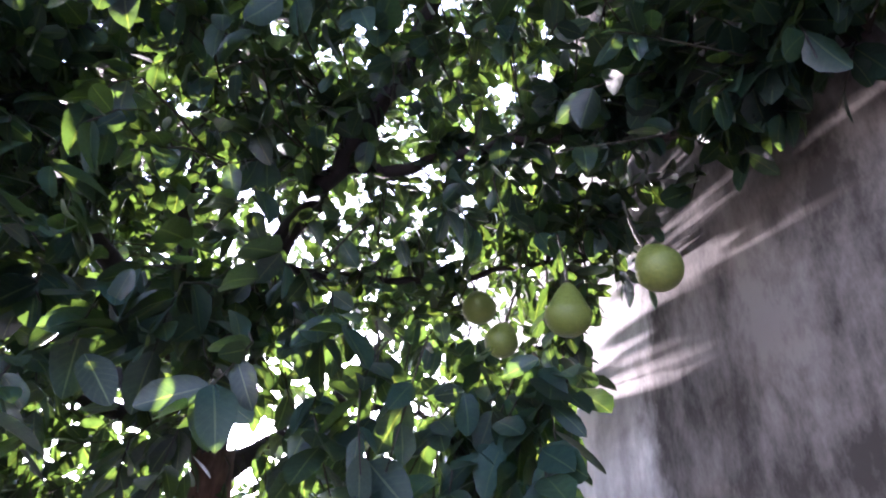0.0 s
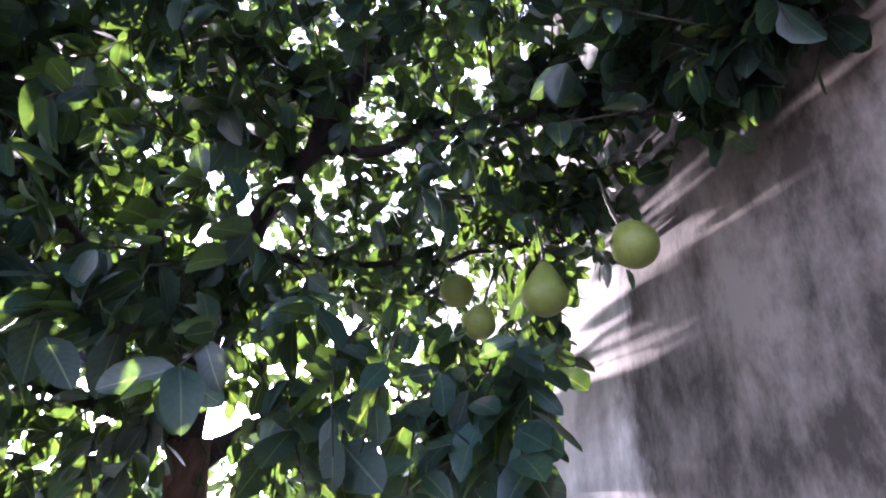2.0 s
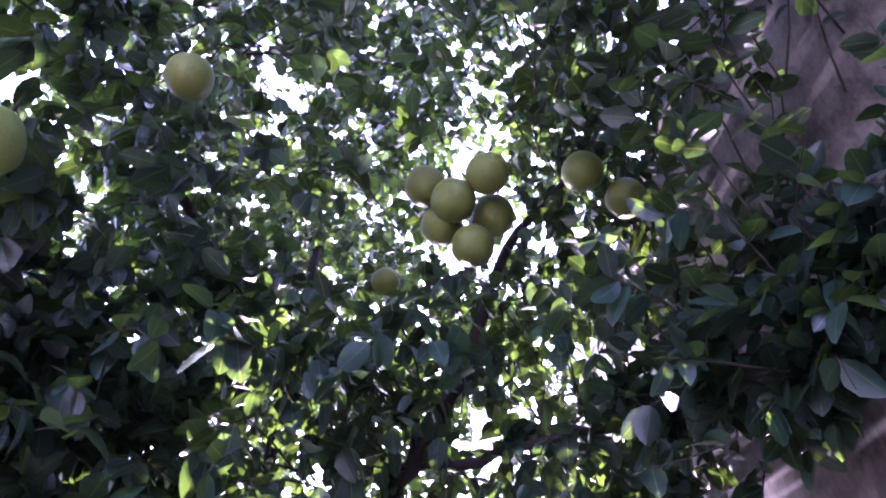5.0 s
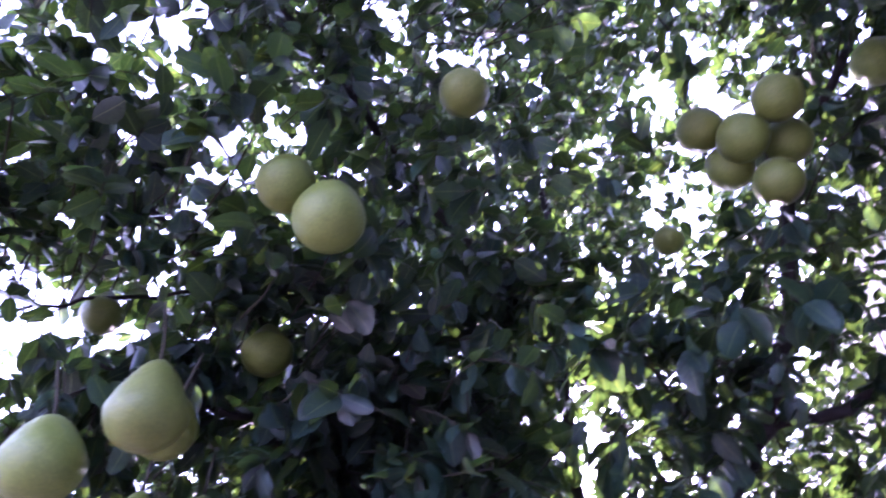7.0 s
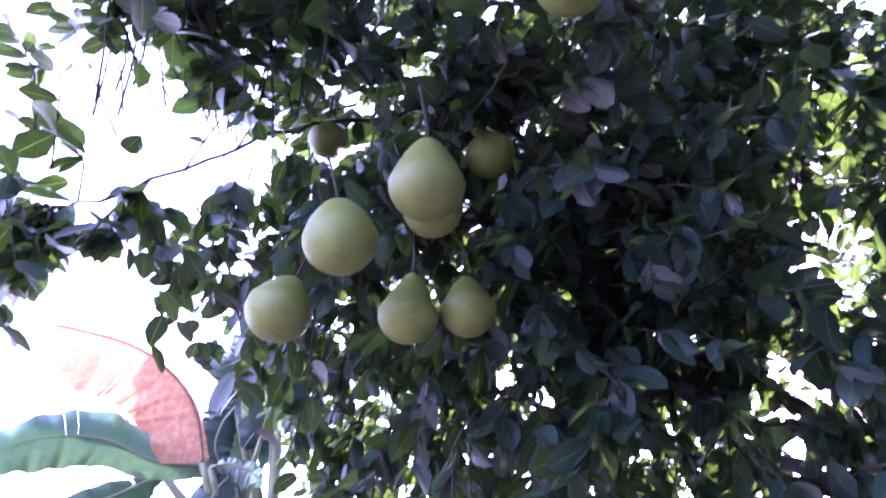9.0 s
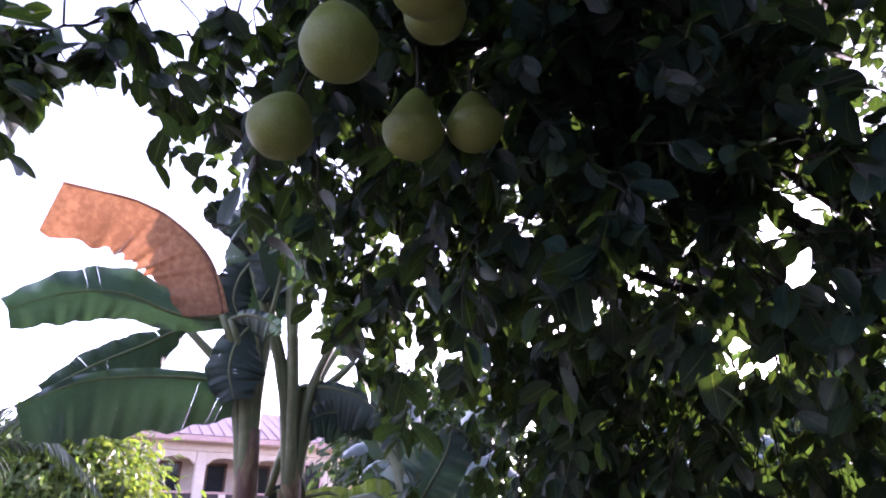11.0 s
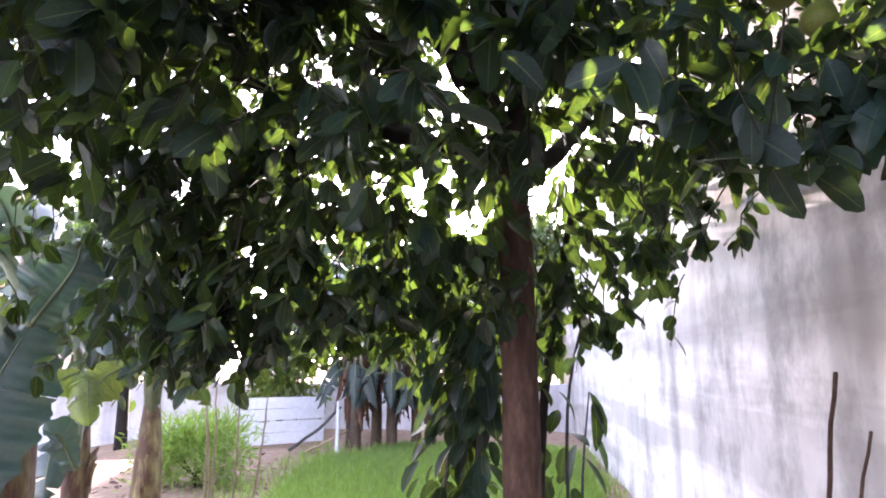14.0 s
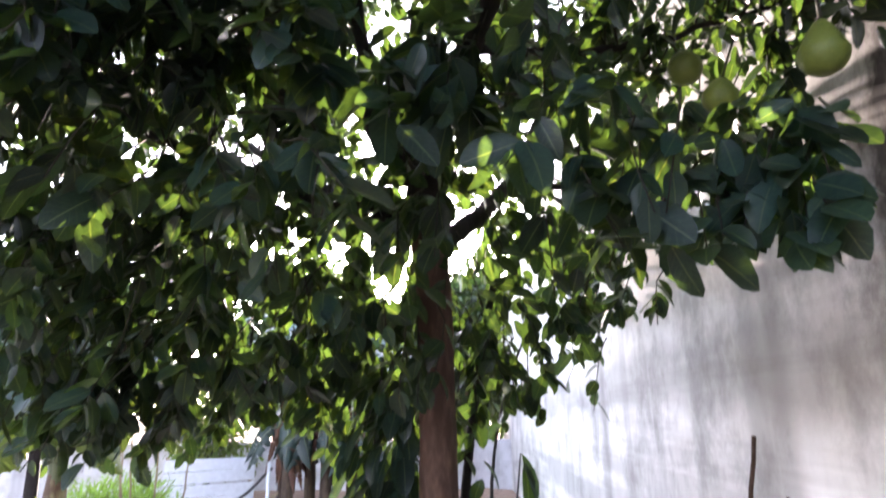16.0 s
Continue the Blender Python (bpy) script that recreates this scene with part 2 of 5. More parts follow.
def build_ground():
    xs = np.unique(np.r_[np.linspace(-12, 8, 70), np.linspace(-70, -12, 25), np.linspace(8, 60, 15), [-900, -300, 250, 900]])
    ys = np.unique(np.r_[np.linspace(-6, 18, 80), np.linspace(18, 80, 20), np.linspace(-40, -6, 10), [-900, -200, 300, 900]])
    verts = []
    for y in ys:
        for x in xs:
            near = 1.0 if -14 < x < 8 and -6 < y < 18 else 0.0
            verts.append((x, y, ground_z(x, y) + near * (0.05 * noise.noise((x * 0.8, y * 0.8, 0)) + 0.02 * noise.noise((x * 3, y * 3, 5)))))
    w = len(xs)
    faces = [(j * w + i, j * w + i + 1, j * w + i + 1 + w, j * w + i + w) for j in range(len(ys) - 1) for i in range(w - 1)]
    ob = new("ground", raw("ground", np.array(verts), faces, SOIL))
    tagged(ob, "bare brown garden soil with dry leaf litter", "ground", kind="structure")


build_ground()


def wall_material(name, pale, mid, stain, coarse=0.45, mould_shade=None):
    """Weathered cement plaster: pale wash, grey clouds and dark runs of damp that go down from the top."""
    m = bpy.data.materials.new(name)
    m.use_nodes = True
    nt = m.node_tree
    L = nt.links.new
    bsdf = nt.nodes["Principled BSDF"]
    co = nt.nodes.new("ShaderNodeTexCoord")
    def tex(scale, stretch, detail=6, rough_=0.6, shift=0.0):
        mp = nt.nodes.new("ShaderNodeMapping")
        mp.inputs["Scale"].default_value = stretch
        mp.inputs["Location"].default_value = (shift, shift, shift)
        L(co.outputs["Object"], mp.inputs[0])
        t = nt.nodes.new("ShaderNodeTexNoise")
        t.inputs["Scale"].default_value, t.inputs["Detail"].default_value, t.inputs["Roughness"].default_value = scale, detail, rough_
        L(mp.outputs[0], t.inputs["Vector"])
        return t.outputs[0]
    def ramp(src, a, b, ca=(0, 0, 0), cb=(1, 1, 1)):
        r = nt.nodes.new("ShaderNodeValToRGB")
        r.color_ramp.elements[0].position, r.color_ramp.elements[1].position = a, b
        r.color_ramp.elements[0].color, r.color_ramp.elements[1].color = (*ca, 1), (*cb, 1)
        L(src, r.inputs[0])
        return r.outputs[0]
    def blend(fac, a, b):
        x = nt.nodes.new("ShaderNodeMix")
        x.data_type = "RGBA"
        L(fac, x.inputs[0])
        for sock, val in ((6, a), (7, b)):
            if isinstance(val, tuple):
                x.inputs[sock].default_value = (*val, 1)
            else:
                L(val, x.inputs[sock])
        return x.outputs[2]
    clouds = ramp(tex(coarse, (1, 1, 1), 7, 0.62), 0.38, 0.62)
    runs = ramp(tex(2.2, (1, 1, 0.09), 5, 0.6, 3.0), 0.5, 0.7)
    runs_fine = ramp(tex(7.0, (1, 1, 0.06), 4, 0.6, 9.0), 0.52, 0.75)
    blots = ramp(tex(1.6, (1, 1, 0.8), 8, 0.7, 21.0), 0.5, 0.68)
    c = blend(clouds, mid, pale)
    half = nt.nodes.new("ShaderNodeMath")
    half.operation = "MULTIPLY"
    half.inputs[1].default_value = 0.3
    L(runs_fine, half.inputs[0])
    c = blend(half.outputs[0], c, mid)
    soft = nt.nodes.new("ShaderNodeMath")
    soft.operation = "MULTIPLY"
    soft.inputs[1].default_value = 0.33
    L(runs, soft.inputs[0])
    c = blend(soft.outputs[0], c, stain)
    half2 = nt.nodes.new("ShaderNodeMath")
    half2.operation = "MULTIPLY"
    half2.inputs[1].default_value = 0.6
    L(blots, half2.inputs[0])
    c = blend(half2.outputs[0], c, stain)
    lines = ramp(tex(1.1, (1, 1, 0.02), 3, 0.5, 14.0), 0.58, 0.66)  # long narrow runs of black damp
    band = ramp(tex(1.1, (1, 0.12, 1.5), 5, 0.6, 31.0), 0.5, 0.6)  # lifts of the plaster
    for src, share in ((lines, 0.6), (band, 0.4)):
        part_of = nt.nodes.new("ShaderNodeMath")
        part_of.operation = "MULTIPLY"
        part_of.inputs[1].default_value = share
        L(src, part_of.inputs[0])
        c = blend(part_of.outputs[0], c, stain)
    if mould_shade:  # a damp lift of plaster at head height
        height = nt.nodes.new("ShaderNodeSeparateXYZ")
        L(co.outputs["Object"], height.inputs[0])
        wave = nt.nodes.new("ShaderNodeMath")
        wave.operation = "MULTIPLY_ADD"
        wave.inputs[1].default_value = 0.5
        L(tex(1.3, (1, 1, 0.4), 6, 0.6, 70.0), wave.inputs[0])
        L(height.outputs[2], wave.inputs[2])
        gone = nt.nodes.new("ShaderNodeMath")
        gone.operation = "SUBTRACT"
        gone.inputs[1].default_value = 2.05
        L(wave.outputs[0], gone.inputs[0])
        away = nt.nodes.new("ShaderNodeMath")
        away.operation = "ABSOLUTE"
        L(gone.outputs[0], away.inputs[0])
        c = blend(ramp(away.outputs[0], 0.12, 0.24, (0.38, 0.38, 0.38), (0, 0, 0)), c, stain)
    if mould_shade:  # old mould at one end, pale patches left; the crown's shade is painted in
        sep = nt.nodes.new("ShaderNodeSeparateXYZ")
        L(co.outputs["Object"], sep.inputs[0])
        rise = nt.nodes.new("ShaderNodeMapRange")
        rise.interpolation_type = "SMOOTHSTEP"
        rise.inputs[1].default_value, rise.inputs[2].default_value, rise.inputs[3].default_value, rise.inputs[4].default_value = mould_shade[0], mould_shade[1], 0.0, 0.58
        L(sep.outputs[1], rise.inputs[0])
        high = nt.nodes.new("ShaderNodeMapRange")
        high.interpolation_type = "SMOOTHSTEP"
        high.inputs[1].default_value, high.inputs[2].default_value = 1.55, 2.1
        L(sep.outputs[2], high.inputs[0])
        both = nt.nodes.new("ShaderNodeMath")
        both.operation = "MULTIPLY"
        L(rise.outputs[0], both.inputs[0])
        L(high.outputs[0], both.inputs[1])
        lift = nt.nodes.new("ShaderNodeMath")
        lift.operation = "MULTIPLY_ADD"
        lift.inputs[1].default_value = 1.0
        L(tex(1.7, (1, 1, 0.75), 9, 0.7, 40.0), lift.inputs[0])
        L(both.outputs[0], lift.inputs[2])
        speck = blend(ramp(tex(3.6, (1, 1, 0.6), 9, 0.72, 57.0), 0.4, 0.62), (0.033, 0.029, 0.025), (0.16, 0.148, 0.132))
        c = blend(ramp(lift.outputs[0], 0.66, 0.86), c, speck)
    L(c, bsdf.inputs["Base Color"])
    bsdf.inputs["Roughness"].default_value = 0.9
    bsdf.inputs["Specular IOR Level"].default_value = 0.2
    bp = nt.nodes.new("ShaderNodeBump")
    bp.inputs["Strength"].default_value, bp.inputs["Distance"].default_value = 0.15, 0.006
    L(tex(28.0, (1, 1, 1), 6, 0.6), bp.inputs["Height"])
    L(bp.outputs[0], bsdf.inputs["Normal"])
    return m


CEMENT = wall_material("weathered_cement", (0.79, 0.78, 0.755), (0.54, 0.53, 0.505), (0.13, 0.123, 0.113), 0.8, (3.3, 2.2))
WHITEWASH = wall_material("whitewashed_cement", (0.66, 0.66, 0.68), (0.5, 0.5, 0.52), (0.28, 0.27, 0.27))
BLOCKER_CEMENT = wall_material("blocker_cement", (0.3, 0.29, 0.28), (0.2, 0.19, 0.18), (0.08, 0.075, 0.07))
WALL_X, WALL_TOP = 1.335, 4.6


def build_walls():
    rng = np.random.default_rng(4)
    def slab(name, x0, x1, y0, y1, top, mat, label):
        bm = bmesh.new()
        long_x = (x1 - x0) > (y1 - y0)
        n = int(max(x1 - x0, y1 - y0) / 0.25)
        ring = []
        for i in range(n + 1):
            u = i / n
            t = top + 0.025 * noise.noise((u * n * 0.3, 3.1, top))
            if long_x:
                x = x0 + (x1 - x0) * u
                row = [(x, y0, -2.2), (x, y0, t - 0.015), (x, y0 + 0.015, t), (x, y1 - 0.015, t), (x, y1, t - 0.015), (x, y1, -2.2)]
            else:
                y = y0 + (y1 - y0) * u
                row = [(x0, y, -2.2), (x0, y, t - 0.015), (x0 + 0.015, y, t), (x1 - 0.015, y, t), (x1, y, t - 0.015), (x1, y, -2.2)]
            ring.append([bm.verts.new(p) for p in row])
        for a, b in zip(ring, ring[1:]):
            for k in range(5):
                bm.faces.new((a[k], a[k + 1], b[k + 1], b[k]))
        bm.faces.new(ring[0])
        bm.faces.new(ring[-1][::-1])
        bmesh.ops.recalc_face_normals(bm, faces=bm.faces)
        ob = part(name, bm, mat, None)
        tagged(ob, label, "wall", kind="structure")
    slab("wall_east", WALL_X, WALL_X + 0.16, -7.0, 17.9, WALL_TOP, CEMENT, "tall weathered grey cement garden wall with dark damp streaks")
    # unseen wall, added only to cut the sky's fill from behind
    slab("blocker_south", -14.0, WALL_X - 0.004, -4.66, -4.5, 3.6, BLOCKER_CEMENT, "unseen dark cement wall added to cut skylight from the south")
    slab("wall_north", -14.0, WALL_X - 0.004, 16.0, 16.16, 1.05, WHITEWASH, "pale grey plastered wall closing the back of the garden")


build_walls()


# ---- pomelo tree ----
TRUNK = [(-0.02, 3.25, -0.1), (-0.03, 3.23, 0.3), (-0.03, 3.22, 1.1), (-0.035, 3.22, 1.9), (-0.06, 3.15, 2.3)]
BOUGHS_WALL = [
    ([(-0.06, 3.15, 2.25), (-0.02, 3.0, 2.5), (0.04, 2.75, 2.72), (0.17, 2.57, 2.86), (0.28, 2.4, 2.97), (0.4, 2.3, 3.17), (0.53, 2.2, 3.52), (0.63, 2.1, 3.78), (0.9, 1.95, 4.1), (1.1, 1.9, 4.5)], 0.048, 0.01),
    ([(0.28, 2.4, 2.97), (0.5, 2.35, 2.98), (0.81, 2.2, 3.0), (1.12, 2.05, 2.93), (1.27, 1.75, 2.82), (1.28, 1.5, 2.74)], 0.02, 0.006),
    ([(0.1, 2.7, 2.78), (0.5, 2.75, 2.8), (0.85, 2.6, 2.8), (1.05, 2.4, 2.75)], 0.018, 0.005),
    ([(0.3, 3.8, 2.7), (0.7, 3.6, 2.6), (1.0, 3.3, 2.45)], 0.018, 0.005),
]
BOUGHS_DRIVE = [
    ([(-0.12, 3.14, 2.5), (-0.5, 2.65, 2.85), (-1.0, 2.25, 3.15), (-1.3, 1.85, 3.45), (-1.6, 1.4, 3.7)], 0.042, 0.009),
    ([(-0.4, 2.75, 2.55), (-0.75, 2.45, 2.75), (-1.1, 2.0, 2.95), (-1.5, 1.65, 3.05)], 0.026, 0.006),
    ([(-0.06, 3.15, 2.3), (-0.9, 3.2, 2.6), (-1.6, 3.0, 2.9), (-2.0, 2.7, 3.0)], 0.032, 0.007),
    ([(-1.3, 1.85, 3.45), (-1.6, 1.5, 3.15), (-1.9, 1.25, 2.85), (-2.2, 1.05, 2.7)], 0.007, 0.003),
]
BOUGHS_HIGH = [
    ([(-0.05, 3.18, 2.2), (0.3, 3.8, 2.7), (0.6, 4.5, 3.4), (0.7, 5.2, 4.0)], 0.045, 0.01),
    ([(-0.06, 3.15, 2.25), (-0.7, 3.9, 2.8), (-1.3, 4.6, 3.3), (-1.7, 5.2, 3.6)], 0.042, 0.01),
    ([(-0.06, 3.15, 2.25), (-0.12, 3.15, 2.55), (-0.33, 3.1, 3.17), (-0.25, 2.7, 4.2), (-0.3, 2.5, 4.9)], 0.05, 0.01),
    ([(-0.18, 2.9, 3.5), (-0.6, 2.1, 3.8), (-0.9, 1.4, 4.1), (-1.2, 0.7, 4.2)], 0.03, 0.007),
]
BOUGHS = BOUGHS_WALL + BOUGHS_DRIVE + BOUGHS_HIGH


# fruit: place, diameter, neck
FRUIT_WALL = [
    ((0.985, 1.879, 2.413), 0.1, 0.3),
    ((0.869, 2.113, 2.41), 0.112, 0.9),
    ((0.802, 2.502, 2.501), 0.1, 0.4),
    ((0.767, 2.643, 2.672), 0.11, 0.3),
]
FRUIT_HIDDEN = [
    ((0.884, 3.213, 2.569), 0.1, 0.4),
    ((0.656, 3.197, 2.708), 0.11, 0.4),
    ((0.824, 3.188, 2.67), 0.1, 0.4),
    ((-0.352, 1.327, 3.44), 0.13, 0.4),
]
FRUIT_HIGH = [
    ((0.375, 1.766, 3.556), 0.15, 0.2),
    ((0.444, 1.86, 3.443), 0.142, 0.2),
    ((0.479, 1.684, 3.599), 0.142, 0.2),
    ((0.284, 1.79, 3.66), 0.145, 0.2),
    ((0.343, 1.875, 3.56), 0.145, 0.3),
    ((0.517, 1.845, 3.59), 0.145, 0.2),
    ((0.834, 1.775, 3.782), 0.15, 0.2),
    ((0.998, 1.848, 3.739), 0.148, 0.2),
    ((0.155, 2.147, 3.562), 0.105, 0.6),
]
FRUIT_DRIVE = [
    ((-0.76, 1.264, 3.142), 0.138, 0.3),
    ((-0.656, 1.296, 3.034), 0.16, 0.35),
    ((-1.051, 1.773, 3.086), 0.145, 1.5),
    ((-1.009, 1.358, 2.656), 0.158, 0.7),
    ((-1.536, 1.626, 3.216), 0.125, 1.4),
    ((-1.212, 1.359, 2.581), 0.16, 0.5),
    ((-1.424, 1.442, 2.498), 0.15, 0.6),
    ((-1.198, 1.626, 2.529), 0.145, 1.0),
    ((-1.083, 1.709, 2.556), 0.135, 0.9),
    ((-1.064, 1.482, 2.696), 0.135, 0.3),
]
FRUIT = FRUIT_WALL + FRUIT_HIDDEN + FRUIT_HIGH + FRUIT_DRIVE


# where the crown lets the sky through: degrees left of +y, degrees up, half width in degrees
OPEN_H = [(6.0, 30.6, 1.9), (10.3, 23.2, 1.6), (16.1, 23.5, 1.4), (1.6, 32.7, 1.8), (15.4, 14.3, 1.6), (8.8, 14.6, 1.6), (1.5, 11.8, 1.3), (-4.2, 12.6, 1.9), (15.1, 9.3, 1.2)]
OPEN_A = [(5.8, 9.0, 2.0), (12.0, 13.0, 2.2), (-4.5, 9.2, 1.6), (8.0, 30.6, 2.0), (13.3, 34.9, 1.7), (-6.4, 37.6, 1.9), (0.3, 41.9, 1.6), (9.3, 13.9, 3.4), (-4.0, 12.7, 1.3), (-8.9, 10.6, 2.0), (12.5, 10.4, 2.4), (10.7, 33.3, 1.0), (-14.1, 45.2, 1.3), (-0.6, 23.9, 1.2), (0.4, 9.5, 2.0)]
OPEN_B = [(22.6, 58.5, 2.4), (34.1, 57.7, 1.9), (33.6, 66.7, 2.2), (-6.9, 64.2, 1.7), (-19.5, 64.8, 2.0), (52.5, 46.2, 2.2), (-0.8, 41.8, 1.5), (10.7, 43.6, 1.3), (46.7, 60.4, 2.0), (-45.4, 60.1, 1.6)]
OPEN_C = [(-20.1, 45.1, 3.0), (-15.3, 37.9, 1.5), (31.6, 54.9, 1.9), (27.6, 59.9, 1.9), (54.7, 32.9, 3.2), (-16.7, 52.4, 2.0), (56.9, 51.2, 1.6), (43.7, 42.6, 1.6)]
OPEN_J = [(16.1, 18.6, 0.9), (12.9, 19.9, 1.0), (11.0, 21.9, 1.0), (10.9, 19.3, 1.0), (-0.9, 28.4, 0.8), (-0.6, 26.3, 0.8), (-0.4, 24.0, 1.0), (6.1, 13.6, 1.2), (4.4, 12.5, 1.2), (1.8, 13.3, 1.1), (11.5, 11.6, 1.2), (-4.1, 9.1, 1.3), (-0.5, 6.3, 0.8), (-5.3, 33.0, 1.3), (-7.3, 29.1, 1.0), (-0.7, 20.6, 1.0), (20.8, 17.3, 0.7), (25.5, 21.8, 0.8), (21.7, 26.4, 0.8), (12.0, 26.6, 0.6), (0.8, 23.3, 0.7), (17.1, 17.7, 0.9)]
OPEN_I = [(-16.7, 44.9, 2.4), (-13.6, 36.9, 1.7), (-11.5, 31.0, 1.5), (0.0, 19.8, 2.0), (0.7, 26.7, 1.2), (33.6, 54.8, 1.6)]
OPEN_G = [(64.2, 37.3, 5.0), (57.5, 33.9, 4.2), (64.6, 29.2, 3.5), (59.6, 21.0, 4.5), (50.8, 19.2, 4.0), (-19.5, 44.2, 2.4), (22.9, 19.5, 1.5), (0.4, 19.9, 1.2), (1.1, 17.3, 1.2), (7.1, 50.8, 1.5), (33.3, 46.0, 1.3)]
OPEN_D = [(-6.0, 32.8, 2.2), (-8.8, 32.3, 2.2), (-1.8, 24.3, 2.0), (-0.3, 20.2, 1.6), (19.5, 17.1, 1.5), (12.1, 20.4, 1.8), (4.6, 13.5, 1.8), (0.3, 11.3, 1.6), (-4.8, 9.5, 1.6), (15.8, 18.3, 1.6), (1.4, 8.3, 1.4), (-0.7, 5.7, 1.3), (-1.8, 27.9, 1.4), (40.5, 30.9, 1.0), (25.6, 21.2, 1.0), (32.3, 14.0, 1.0)]
OPEN_E = [(5.0, 33.1, 2.0), (8.8, 30.0, 1.6), (3.2, 26.9, 1.6), (18.7, 22.2, 1.9), (29.0, 21.7, 1.9), (1.1, 32.0, 1.6), (15.8, 14.4, 1.6), (10.7, 14.1, 1.9), (4.6, 11.2, 1.5), (-0.8, 12.7, 2.0), (-2.7, 9.7, 1.4), (-16.6, 13.4, 1.3), (7.6, 23.0, 1.2)]
OPEN_F = [(11.0, 15.6, 1.5), (7.8, 16.3, 1.0), (-3.2, 13.1, 1.2), (17.3, 23.9, 0.7), (5.3, 20.8, 0.7)]
GAPS = [((-0.50, 0.58, 1.67), *o) for o in OPEN_J] + [((-0.32, 0.45, 1.99), *o) for o in OPEN_I] + [((-0.1, 0.71, 1.59), *o) for o in OPEN_H] + [((0.41, 0.82, 1.73), *o) for o in OPEN_A] + [((0.22, 0.44, 1.96), *o) for o in OPEN_B] + [((-0.34, 0.46, 2.01), *o) for o in OPEN_C] + [((-0.45, 0.46, 1.92), *o) for o in OPEN_G] + [((-0.5, 0.52, 1.65), *o) for o in OPEN_D] + [((0.02, 0.79, 1.63), *o) for o in OPEN_E] + [((-0.07, 0.73, 1.56), *o) for o in OPEN_F]
# where small specks of sky show: standing place, degrees left of +y, degrees up, how many
SPECKS = [((0.41, 0.82, 1.73), -9, 30, 80), ((0.38, 0.72, 1.76), -5, 43, 50), ((0.08, 0.44, 2.00), 6, 49, 80), ((-0.33, 0.46, 2.00), 18, 40, 100), ((-0.50, 0.53, 1.65), 27, 19, 170), ((-0.05, 0.72, 1.57), 5, 8, 80)]
# where the low sun reaches leaves inside the crown: place, half width
SUNLIT = [((0.86, 2.45, 2.85), 0.15), ((1.02, 2.45, 2.7), 0.16), ((0.95, 2.75, 2.65), 0.18), ((1.1, 2.4, 2.95), 0.14), ((0.06, 2.06, 3.78), 0.14), ((0.0, 2.3, 3.9), 0.12), ((-0.25, 2.6, 3.3), 0.1), ((0.7, 2.4, 3.4), 0.13), ((1.1, 1.95, 3.7), 0.14), ((-0.9, 2.0, 3.75), 0.08), ((-1.3, 2.75, 3.12), 0.12), ((-1.1, 2.85, 3.05), 0.12), ((-0.22, 2.75, 3.4), 0.12), ((-0.23, 3.0, 2.85), 0.12), ((0.25, 3.1, 2.3), 0.14), ((0.8, 2.95, 2.35), 0.16)]



